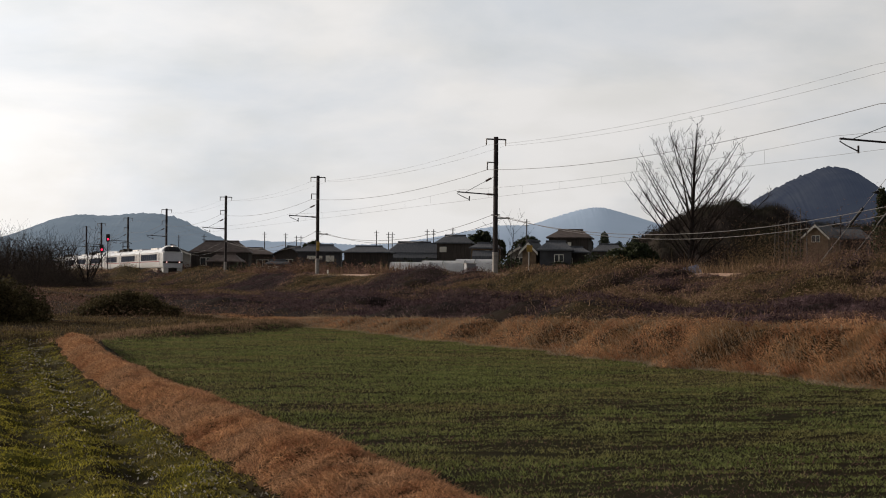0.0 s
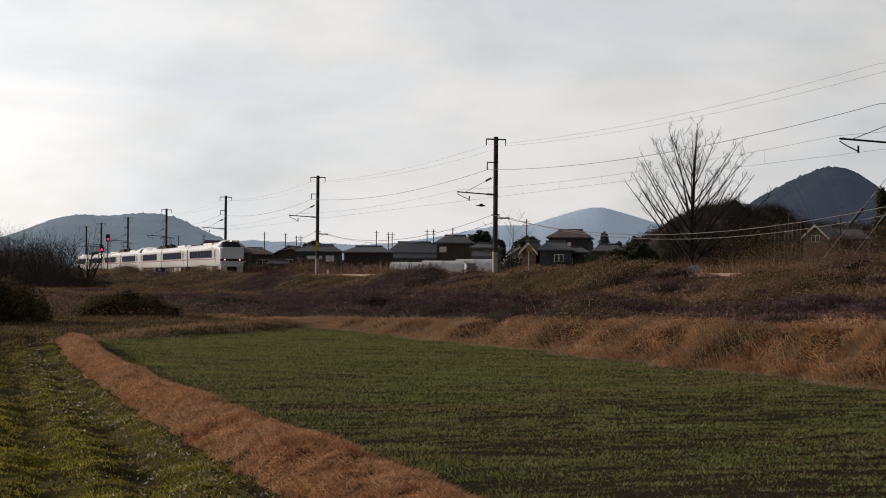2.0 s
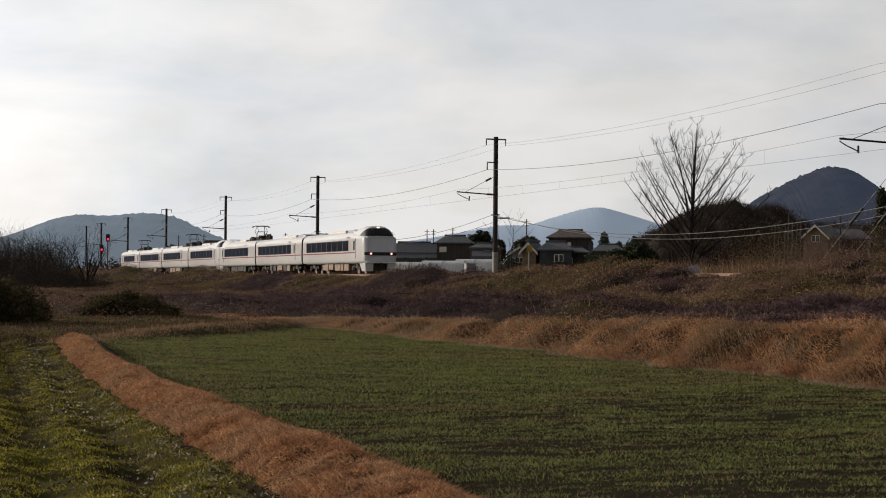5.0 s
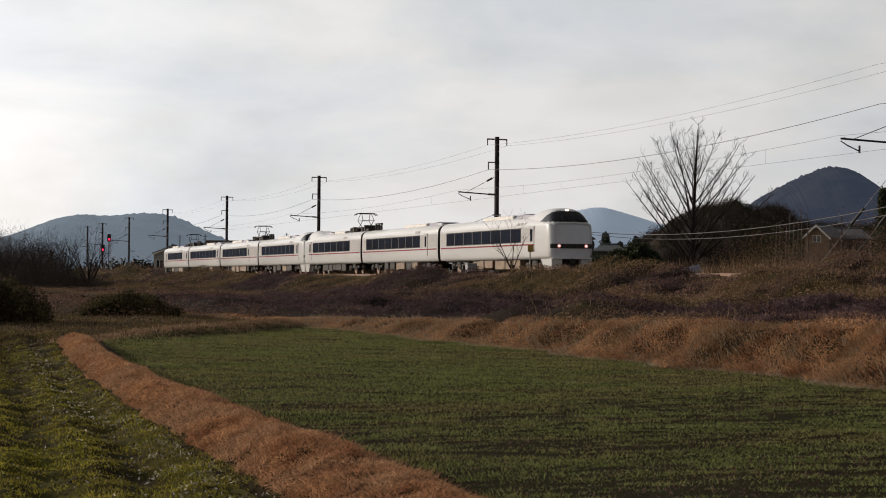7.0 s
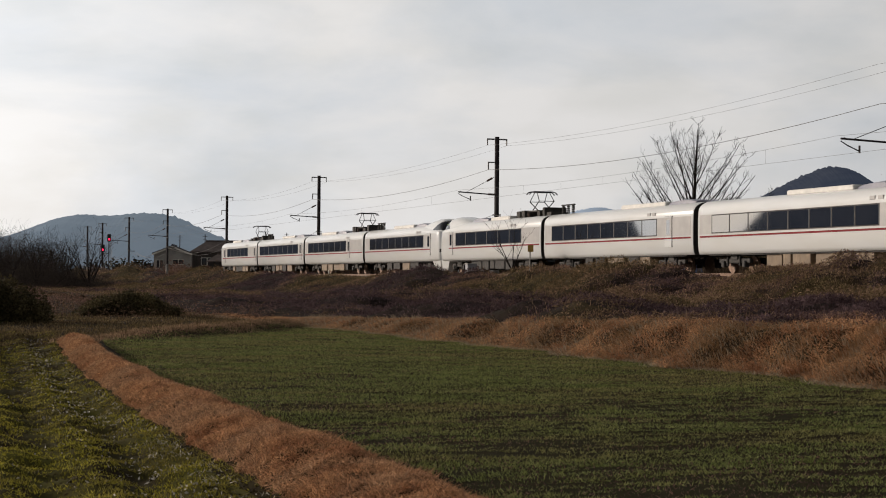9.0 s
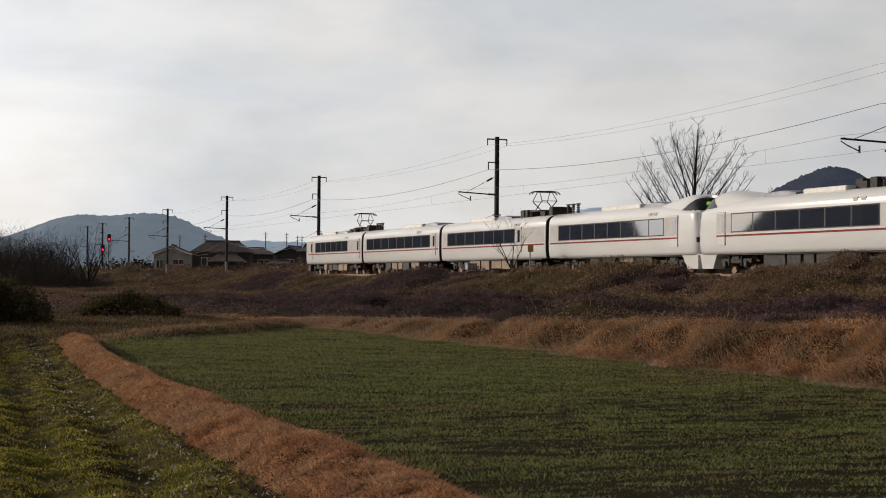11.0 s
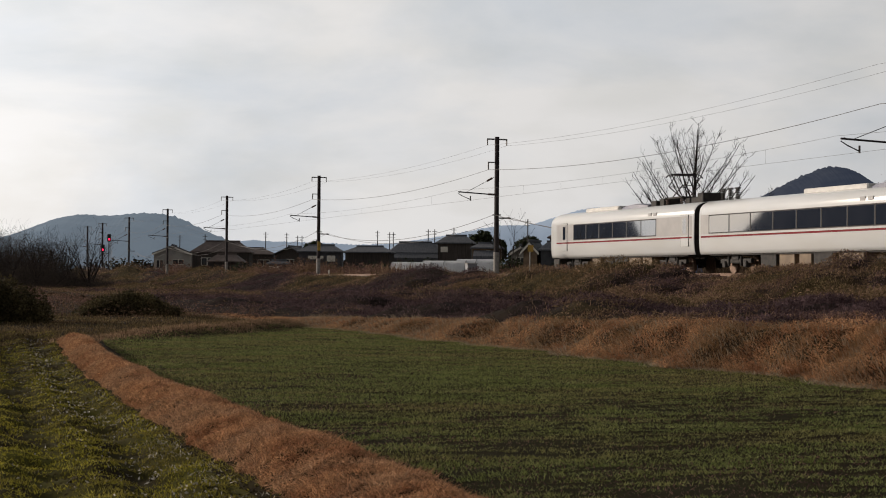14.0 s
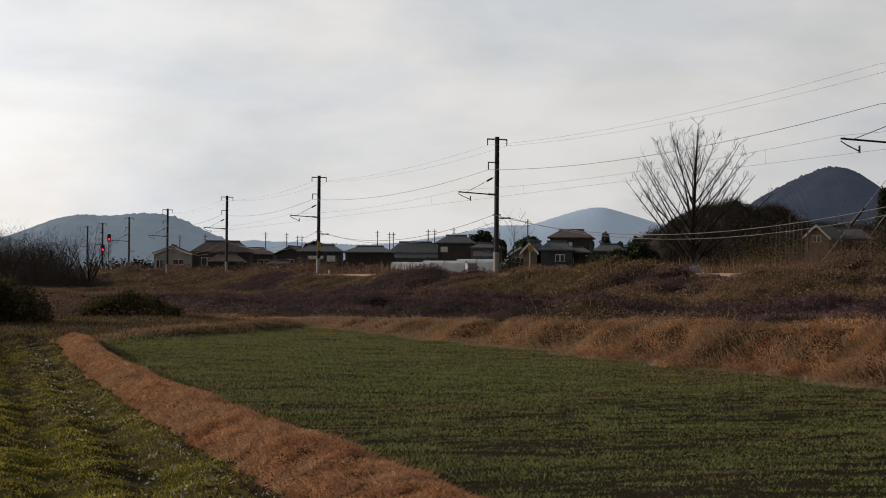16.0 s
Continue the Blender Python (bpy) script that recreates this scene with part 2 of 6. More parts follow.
def strands(name, pos, height, width, bend, m, seed=0, two=True, tilt=None):
    """Many thin tapering blades as one mesh: base points, heights, widths, how far each tip leans over."""
    rng = np.random.default_rng(seed)
    n = len(pos)
    ang = rng.uniform(0, 2 * np.pi, n)
    lean = np.stack([np.cos(ang), np.sin(ang), np.zeros(n)], 1) * (bend * rng.uniform(0.2, 1.0, n))[:, None]
    if tilt is not None:
        lean = lean + tilt
    wa = rng.uniform(0, 2 * np.pi, n)
    side = np.stack([np.cos(wa), np.sin(wa), np.zeros(n)], 1) * (width / 2)[:, None]
    up = np.zeros((n, 3))
    up[:, 2] = height
    if two:
        mid = pos + up * 0.6 + lean * 0.35
        v = np.stack([pos - side, pos + side, mid + side * 0.8, mid - side * 0.8, pos + up + lean], 1).reshape(-1, 3)
        k = np.arange(n)[:, None] * 5
        loops = (k + np.array([[0, 1, 2, 3, 3, 2, 4]])).reshape(-1)
        starts = (np.arange(n)[:, None] * 7 + np.array([[0, 4]])).reshape(-1)
    else:
        v = np.stack([pos - side, pos + side, pos + up + lean], 1).reshape(-1, 3)
        loops = np.arange(n * 3)
        starts = np.arange(n) * 3
    me = bpy.data.meshes.new(name)
    me.vertices.add(len(v))
    me.vertices.foreach_set("co", v.reshape(-1))
    me.loops.add(len(loops))
    me.loops.foreach_set("vertex_index", loops)
    me.polygons.add(len(starts))
    me.polygons.foreach_set("loop_start", starts)
    me.update(calc_edges=True)
    me.validate()
    me.materials.append(m)
    return me


# ---- ground ----
RAIL = 2.0          # top of the rails
TRACK = 40.55       # middle of the track


def speck(x, y, sx, sy, seed=0):
    """Smooth random values between 0 and 1 on cells of sx by sy metres."""
    def val(i, j):
        q = (i.astype(np.int64) * 374761393 + j.astype(np.int64) * 668265263 + seed * 974634) & 0x7FFFFFFF
        q = ((q ^ (q >> 13)) * 1274126177) & 0x7FFFFFFF
        return ((q ^ (q >> 16)) % 10007) / 10007.0
    u, v = x / sx, y / sy
    i, j = np.floor(u), np.floor(v)
    a, b = u - i, v - j
    a, b = a * a * (3 - 2 * a), b * b * (3 - 2 * b)
    return (val(i, j) * (1 - a) + val(i + 1, j) * a) * (1 - b) + (val(i, j + 1) * (1 - a) + val(i + 1, j + 1) * a) * b


def domes(x, y, sx, sy, seed=0, low=0.3, fill=0.75):
    """Rounded heaps of uneven size, one in most cells of sx by sy metres: heights between 0 and 1."""
    x, y = np.asarray(x, float), np.asarray(y, float)
    i0, j0 = np.floor(x / sx), np.floor(y / sy)

    def rnd(i, j, k):
        q = (i.astype(np.int64) * 374761393 + j.astype(np.int64) * 668265263 + (seed * 31 + k) * 974634) & 0x7FFFFFFF
        q = ((q ^ (q >> 13)) * 1274126177) & 0x7FFFFFFF
        return ((q ^ (q >> 16)) % 10007) / 10007.0

    top = np.zeros(np.broadcast(x, y).shape)
    for di in (-1, 0, 1):
        for dj in (-1, 0, 1):
            i, j = i0 + di, j0 + dj
            cx, cy = (i + 0.15 + 0.7 * rnd(i, j, 1)) * sx, (j + 0.15 + 0.7 * rnd(i, j, 2)) * sy
            big = low + (1 - low) * rnd(i, j, 3)
            rad = 0.45 + 0.5 * big
            d2 = ((x - cx) / sx) ** 2 + ((y - cy) / sy) ** 2
            h = big * np.sqrt(np.clip(1 - d2 / rad ** 2, 0, 1))
            top = np.maximum(top, np.where(rnd(i, j, 4) < fill, h, 0))
    return top


def wave(x, y, f, s=0.0):
    return (np.sin(x * f + s) * np.cos(y * f * 0.83 + 1.3 * s) + 0.6 * np.sin((x * 0.7 - y * 0.6) * f * 2.1 + s) + 0.4 * np.cos((x + y * 0.8) * f * 3.7)) / 2


def bank_line(y):
    return 14.6 - 0.0135 * np.maximum(y - 20, 0) - 0.00045 * np.maximum(y - 45, 0) ** 2 + 0.30 * np.sin(y * 0.9) * np.sin(y * 0.37 + 1) + 0.12 * np.sin(y * 2.3)


def bank_top(y):
    return np.clip(0.86 - 0.0188 * (y - 24), 0.03, 1.4)


def ridge_line(y):
    return 3.55 + 0.0055 * np.maximum(y - 12, 0) + 0.00142 * np.maximum(y - 12, 0) ** 2


def ridge_shape(y):
    """Half width of the grass ridge, which narrows with distance, and how far its middle lies off its line."""
    k = smooth(12, 30, y)
    return 0.47 * (1 - 0.29 * k), -0.03 - 0.14 * k


def cross_bank(x):
    """Middle line of the grassy bank that closes the fields at their far end."""
    return 44.8 + 0.95 * (x - 5.0) + 0.055 * np.clip(x - 5.0, 0, 9) ** 2


def smooth(a, b, x):
    t = np.clip((x - a) / (b - a), 0, 1)
    return t * t * (3 - 2 * t)


def height(x, y):
    """Height of the ground: two fields, the grass ridge between them, the bank, the railway embankment."""
    x, y = np.asarray(x, float), np.asarray(y, float)
    z = 0.02 * wave(x, y, 0.9)
    rl = ridge_line(y)
    left = smooth(0.4, -0.2, x - rl + 0.9)
    furrow = np.sin((x - 0.062 * y) * 2 * np.pi / 0.78 + 0.5 * wave(x, y, 0.9, 2.0))
    z = z + left * (0.034 * furrow - 0.10 + 0.02 * wave(x, y, 5.0, 1.0)) * smooth(-30, -10, x) * smooth(55, 46, y)
    # rough clods of the left field
    near = smooth(46, 40, y)
    z = z + left * near * smooth(-4, -1.5, x) * (0.050 * domes(x, y, 0.30, 0.34, 3, 0.2, 0.6) + 0.022 * domes(x, y, 0.13, 0.15, 4, 0.2, 0.7) - 0.02)
    # the grass ridge, heaped and slumped
    end = smooth(44.6, 41.8, y + 0.9 * np.abs(x - rl) ** 2)
    half, mid = ridge_shape(y)
    z = z + 0.205 * np.exp(-np.abs((x - rl - mid) / half) ** 3.0) * end * (0.82 + 0.26 * domes(x, y, 0.55, 1.3, 6, 0.3, 0.9) + 0.10 * wave(x, y, 1.3)) \
        + 0.035 * domes(x, y, 0.22, 0.30, 7, 0.2, 0.8) * np.exp(-np.abs((x - rl - mid) / half) ** 6) * end
    # grassy cross bank at the far end of the fields
    cb = cross_bank(x)
    z = z + 0.22 * np.exp(-np.abs((y - cb) / 1.6) ** 3) * smooth(5.0, 8.5, x) * smooth(15.5, 12.5, x) * (0.85 + 0.3 * domes(x, y, 1.3, 1.6, 8, 0.3, 0.8))
    z = z + 0.10 * smooth(0, 3, y - cb) * smooth(14, 10, x) * smooth(140, 90, y)
    bl, bt = bank_line(y), bank_top(y)
    z = z + bt * smooth(0.0, 1.5, x - bl) * (0.98 + smooth(1.7, 0.9, x - bl) * (0.05 * wave(x, y, 2.3, 0.4) + 0.11 * domes(x, y, 0.7, 0.8, 9, 0.2, 0.8) + 0.06 * domes(x, y, 0.3, 0.3, 10, 0.2, 0.8) - 0.06))
    foot = 29.0 + 1.5 * wave(x * 0, y, 0.11)
    z = z + (RAIL - 0.40 - bt) * smooth(foot, 37.4, x)
    z = z - 0.25 * smooth(43.9, 46.5, x) + 0.9 * smooth(47, 72, x)
    z = z + 1.2 * smooth(90, 400, x)
    return z


def make_ground():
    xs = np.concatenate([[-3000, -1500, -700, -300, -120, -60, -30, -15, -8, -4, -2, -1, -0.5], np.arange(0, 6.6, 0.07), np.arange(6.7, 13.5, 0.35), np.arange(13.5, 17.5, 0.2),
                         np.arange(17.7, 47, 0.6), [48, 50, 55, 62, 75, 90, 120, 160, 220, 300, 400, 600, 900, 1400, 2200, 3200]])
    ys = np.concatenate([[-900, -400, -200, -100, -60, -30, -10, 0, 4, 8], np.arange(9, 24, 0.08), np.arange(24, 44, 0.15), np.arange(44, 66, 0.3), np.arange(66, 120, 1.5), np.arange(120, 420, 6), [440, 500, 600, 800, 1100, 1500, 2100, 3000, 4600]])
    X, Y = np.meshgrid(xs, ys)
    Z = height(X, Y)
    nx, ny = len(xs), len(ys)
    i = (np.arange(ny - 1)[:, None] * nx + np.arange(nx - 1)[None, :]).reshape(-1)
    faces = np.stack([i, i + 1, i + nx + 1, i + nx], 1)
    cx, cy = (X[:-1, :-1] + X[1:, 1:]) / 2, (Y[:-1, :-1] + Y[1:, 1:]) / 2
    idx = np.full(cx.shape, 3)
    idx[(cx > bank_line(cy)) & (cx < 48) & (cy > -200) & (cy < 600)] = 2
    idx[(cx > -40) & (cx <= bank_line(cy)) & (cy < 75) & (cy > -40)] = 0
    idx[(cx > -40) & (cx < ridge_line(cy) - 0.75) & (cy < 47.5)] = 1
    idx[(cx <= bank_line(cy)) & (cy > cross_bank(cx) - 1.9) & (cx > -60) & (cy < 130)] = 2
    me = mesh_from("ground", np.stack([X, Y, Z], -1).reshape(-1, 3).tolist(), faces.tolist(), [M["soil"], M["moss"], M["dry_ground"], M["far_ground"]], idx.reshape(-1).tolist(), smooth=True)
    tagged(new("ground", me), "winter farmland with fields, grass ridge and railway embankment", "ground", kind="structure")


make_ground()


def make_track():
    b = Build()
    b.loft([[(TRACK - 2.5, y, RAIL - 0.55), (TRACK - 1.55, y, RAIL - 0.20), (TRACK + 1.55, y, RAIL - 0.20), (TRACK + 2.5, y, RAIL - 0.55)] for y in (-220, 620)])
    tagged(new("ballast_bed", b.mesh("ballast_bed", M["ballast"])), "brown stone ballast bed under the railway track", "track bed", kind="structure")
    sl = Build()
    for i in range(-40, 380):
        y = i * 0.62 + 20
        sl.box(TRACK - 1.0, TRACK + 1.0, y - 0.12, y + 0.12, RAIL - 0.26, RAIL - 0.165)
    tagged(new("sleepers", sl.mesh("sleepers", M["concrete"])), "grey concrete sleepers laid in ballast", "sleepers", kind="stuff")
    for s in (-1, 1):
        r = Build()
        c = TRACK + s * 0.5335
        prof = [(-0.063, -0.153), (0.063, -0.153), (0.063, -0.14), (0.012, -0.12), (0.012, -0.05), (0.034, -0.04), (0.034, 0), (-0.034, 0), (-0.034, -0.04), (-0.012, -0.05), (-0.012, -0.12), (-0.063, -0.14)]
        r.loft([[(c + px, y, RAIL + pz) for px, pz in prof] for y in (-220, 620)])
        tagged(new("rail", r.mesh("rail", M["rail_steel"])), "rusty steel rail with a worn bright head", "rail", group="rails of the track")


make_track()

# ---- train ----
SIDE = [(1.36, 0.92), (1.42, 1.10), (1.452, 1.45), (1.4575, 1.85), (1.4575, 2.45), (1.445, 2.92)]


def section(top=3.60, w=1.0, steps=9, e1=0.55, e2=0.85):
    """Half outline of the car body, from the sill up to the middle of the roof."""
    pts = [(x * w, z) for x, z in SIDE]
    w0, z0 = pts[-1]
    for i in range(1, steps + 1):
        a = math.pi / 2 * i / steps
        pts.append((w0 * max(math.cos(a), 0.0) ** e1, z0 + (top - z0) * math.sin(a) ** e2))
    return pts


def ring(y, pts):
    return [(-x, y, z) for x, z in pts] + [(x, y, z) for x, z in reversed(pts[:-1])]


# nose: distance behind the tip, height of the roof line, width
NOSE = [(0.00, 3.00, 0.78), (0.05, 3.08, 0.86), (0.14, 3.14, 0.93), (0.30, 3.18, 0.975), (0.60, 3.22, 1.0), (1.0, 3.27, 1.0), (2.0, 3.40, 1.0), (3.0, 3.52, 1.0), (4.3, 3.60, 1.0)]


def lean_back(z, d):
    """How far the face of the nose lies behind its foremost line, which runs at lamp height."""
    return (0.16 * max(0.0, z - 1.75) ** 1.3 + 0.30 * max(0.0, 1.35 - z)) * max(0.0, 1 - d / 1.0)


def car_body(length, front, rear, parent):
    """Body shell; front and rear are 'nose', 'cab' or 'plain'."""
    h = length / 2
    rings = []

    def end(kind):
        if kind == "nose":
            out = []
            for d, top, w in NOSE:
                k = min(1.0, d / 1.0)
                out.append((d, section(top, w), k))
            return out
        if kind == "cab":
            return [(0.0, section(3.28, 0.90), 0), (0.06, section(3.40, 0.95), 0), (0.25, section(3.52, 0.985), 1), (0.7, section(), 1)]
        return [(0.25, section(3.58, 0.985), 1), (0.33, section(), 1)]

    fa, ra = end(front), end(rear)
    rings = [[(x, y + (lean_back(z, d) if front == "nose" else 0), z) for x, y, z in ring(-h + d, p)] for d, p, _ in fa] \
        + [[(x, y - (lean_back(z, d) if rear == "nose" else 0), z) for x, y, z in ring(h - d, p)] for d, p, _ in reversed(ra)]
    n = len(rings[0])
    verts = [p for r in rings for p in r]
    faces, index = [], []
    total = len(rings)
    for i in range(total - 1):
        grey = (front == "nose" and i < 1) or (rear == "nose" and i >= total - 2)
        for j in range(n - 1):
            faces.append((i * n + j, (i + 1) * n + j, (i + 1) * n + j + 1, i * n + j + 1))
            index.append(1 if grey else 0)
        faces.append((i * n + n - 1, (i + 1) * n + n - 1, (i + 1) * n, i * n))
        index.append(2)
    # plain ends take the dark material to paint shade into the gap between coaches
    faces.append(tuple(range(n)))
    index.append({"nose": 1, "cab": 0}.get(front, 2))
    faces.append(tuple(reversed(range((total - 1) * n, total * n))))
    index.append({"nose": 1, "cab": 0}.get(rear, 2))
    me = mesh_from("body", verts, faces, [M["car_white"], M["car_grey"], M["under"]], index)
    me.polygons.foreach_set("use_smooth", [len(p.vertices) == 4 for p in me.polygons])
    body = part("body", me, parent)
    return body


DOME = ((0.14, 3.04, 1.14), (0.30, 3.27, 1.20), (0.50, 3.50, 1.25), (0.78, 3.76, 1.30), (1.05, 3.91, 1.33), (1.45, 4.00, 1.36), (2.2, 4.02, 1.38), (3.2, 3.92, 1.38), (4.4, 3.74, 1.36), (5.7, 3.55, 1.30))


def cab_dome(h, sgn, parent):
    """The driver's cab rising out of the roof in one sweep, with glass wrapped round its front."""
    ds = np.concatenate([np.linspace(0.14, 2.2, 64), np.linspace(2.3, 5.7, 20)])
    tops = np.interp(ds, [q[0] for q in DOME], [q[1] for q in DOME])
    wide = np.interp(ds, [q[0] for q in DOME], [q[2] for q in DOME])
    n = 73
    shell, glass = Build(), Build()

    def point(i, j, grow=0.0):
        a = math.pi * j / (n - 1)
        c, q = math.cos(a), math.sin(a)
        z = 2.90 + (tops[i] - 2.90) * q ** 0.5
        x = wide[i] * math.copysign(abs(c) ** 0.6, c) * (1 - 0.22 * max(0.0, z - 3.0))
        return Vector((x * (1 + grow * 0.6), sgn * (h - ds[i] + grow), z + grow * 0.6))

    for i in range(len(ds) - 1):
        for j in range(n - 1):
            q = [point(i, j), point(i, j + 1), point(i + 1, j + 1), point(i + 1, j)]
            shell.add(q if sgn > 0 else q[::-1], [(0, 1, 2, 3)])
            mid = (q[0] + q[2]) / 2
            d = h - abs(mid.y)
            if 3.13 < mid.z < 3.80 and d < 0.92 + (3.78 - mid.z) * 1.7:
                g = [point(i, j, 0.014), point(i, j + 1, 0.014), point(i + 1, j + 1, 0.014), point(i + 1, j, 0.014)]
                glass.add(g if sgn > 0 else g[::-1], [(0, 1, 2, 3)])
    part("cab_dome", shell.mesh("cab_dome", M["car_white"], smooth=True), parent, "white dome over the driver's cab")
    part("windscreen", glass.mesh("windscreen", M["screen"], smooth=True), parent, "dark wraparound cab glass")
    for x in (-0.56, 0.56):
        y0, y1 = sgn * (h - 0.24), sgn * (h - 0.82)
        part("pillar", Build().tube([(x, y0, 3.24), (x * 0.94, y1, 3.84)], 0.022, 6).mesh("pillar", M["under"]), parent)
    y0, y1 = sorted((sgn * (h - 0.84), sgn * (h - 1.04)))
    part("roof_lamp", Build().box(-0.10, 0.10, y0, y1, 3.80, 3.92, 0.02).mesh("roof_lamp", M["lamp_white"]), parent, "lit lamp above the windscreen")
    part("wiper", Build().tube([(0.1, sgn * (h - 0.17), 3.16), (0.42, sgn * (h - 0.36), 3.42)], 0.014, 5).mesh("wiper", M["black"]), parent)


def nose_parts(h, sgn, parent):
    """Lamps, dark lamp band, skirt and coupler of a streamlined end; sgn is the end's side along y."""
    tip = sgn * h

    def yb(d):
        return tip - sgn * d

    band = Build()
    pts = []
    for x in (-1.385, -1.34, -1.25, -1.12, -0.5, 0, 0.5, 1.12, 1.25, 1.34, 1.385):
        d = float(np.interp(abs(x), [1.12, 1.25, 1.34, 1.385], [0.0, 0.05, 0.13, 0.20]))
        pts.append((x, yb(d) + sgn * 0.012))
    for (x0, y0), (x1, y1) in zip(pts, pts[1:]):
        f = [(x0, y0, 1.53), (x1, y1, 1.53), (x1, y1, 1.80), (x0, y0, 1.80)]
        band.add(f, [(0, 1, 2, 3)])
    part("lamp_band", band.mesh("lamp_band", M["under"]), parent, "dark band holding the headlamps")
    for x in (-0.88, 0.88):
        b = Build()
        b.tube([(x, yb(0), 1.67), (x, yb(-0.04), 1.67)], 0.12, 12)
        lamp = part("headlamp", b.mesh("headlamp", M["lamp_pink"]), parent, "round headlamp with a reddish rim")
        b = Build()
        b.tube([(x, yb(-0.04), 1.67), (x, yb(-0.055), 1.67)], 0.065, 12)
        part("lens", b.mesh("lens", M["lamp_white"]), lamp, "glowing warm white lens")
    cab_dome(h, sgn, parent)
    for x0, x1 in ((-1.32, -0.62), (0.62, 1.32)):
        sk = Build()
        r0 = [(x0, yb(0.10)), (x1, yb(0.10)), (x1, yb(1.9)), (x0, yb(1.9))]
        r1 = [(x0 * 0.95, yb(0.25)), (x1 * 0.97, yb(0.25)), (x1 * 0.97, yb(1.35)), (x0 * 0.95, yb(1.35))]
        if sgn > 0:
            r0, r1 = r0[::-1], r1[::-1]
        sk.loft([[(x, y, 0.22) for x, y in r1], [(x, y, 0.93) for x, y in r0]])
        part("skirt", sk.mesh("skirt", M["car_white"]), parent, "pale skirt half below the nose")
    lip = Build()
    lip.box(-1.28, 1.28, min(yb(-0.05), yb(0.25)), max(yb(-0.05), yb(0.25)), 0.88, 0.965, 0.02)
    part("lip", lip.mesh("lip", M["car_white"]), parent, "white ledge under the nose")
    cp = Build()
    cp.box(-0.55, 0.55, min(yb(0.35), yb(1.2)), max(yb(0.35), yb(1.2)), 0.30, 0.90)
    cp.box(-0.17, 0.17, min(yb(-0.05), yb(0.5)), max(yb(-0.05), yb(0.5)), 0.62, 0.95, 0.03)
    part("coupler", cp.mesh("coupler", M["under"]), parent, "dark coupler in its recess")


def window_row(parent, y0, y1, count, sides=(-1, 1)):
    """A row of dark panes along the window band with slim pillars."""
    w = (y1 - y0) / count
    for s in sides:
        x = s * 1.468
        part("window_frame", Build().box(min(x, s * 1.44), max(x, s * 1.44), y0 - 0.02, y1 + 0.02, 1.93, 2.84).mesh("window_frame", M["under"]), parent, "dark rubber frame of the window row")
        for k in range(count):
            a, b = y0 + k * w + 0.05, y0 + (k + 1) * w - 0.05
            x = s * 1.474
            me = Build().box(min(x, s * 1.45), max(x, s * 1.45), a, b, 1.97, 2.80, 0.008).mesh("window", M["car_glass"])
            part("window", me, parent)


def door(parent, y, sides=(-1, 1)):
    for s in sides:
        def slab(name, x, y0, y1, z0, z1, m):
            return Build().box(min(s * x, s * 1.40), max(s * x, s * 1.40), y0, y1, z0, z1).mesh(name, M[m])
        gap = part("door", slab("door", 1.4685, y - 0.47, y + 0.44, 1.34, 2.93, "under"), parent, "sliding side door with a dark joint along its edge")
        part("leaf", slab("leaf", 1.4725, y - 0.40, y + 0.425, 1.34, 2.92, "car_white"), gap)
        part("grey_panel", slab("grey_panel", 1.4755, y - 0.40, y + 0.425, 1.90, 2.86, "band_grey"), gap)
        part("stripe", slab("stripe", 1.4755, y - 0.40, y + 0.425, 1.75, 1.825, "stripe"), gap)
        part("pane", slab("pane", 1.479, y - 0.20, y + 0.20, 1.98, 2.74, "car_glass"), gap)


def bogie(parent, y):
    b = Build()
    for s in (-1, 1):
        b.box(s * 1.0 - 0.09, s * 1.0 + 0.09, y - 1.55, y + 1.55, 0.48, 0.70, 0.03)
        b.box(s * 1.02 - 0.10, s * 1.02 + 0.10, y - 0.35, y + 0.35, 0.62, 0.95, 0.03)
        for k in (-1, 1):
            b.box(s * 1.05 - 0.13, s * 1.05 + 0.13, y + k * 1.05 - 0.16, y + k * 1.05 + 0.16, 0.28, 0.60, 0.04)
            b.tube([(s * 1.1, y + k * 0.62, 0.35), (s * 1.1, y + k * 0.62, 0.80)], 0.07, 8)
    b.box(-1.0, 1.0, y - 0.30, y + 0.30, 0.45, 0.75)
    fr = part("bogie", b.mesh("bogie", M["under"]), parent, "dark two-axle bogie")
    for k in (-1, 1):
        for s in (-1, 1):
            w = Build()
            w.tube([(s * 0.50, y + k * 1.05, 0.43), (s * 0.53, y + k * 1.05, 0.43)], 0.455, 20)
            w.tube([(s * 0.53, y + k * 1.05, 0.43), (s * 0.63, y + k * 1.05, 0.43)], 0.43, 20)
            part("wheel", w.mesh("wheel", M["rail_steel"]), fr)


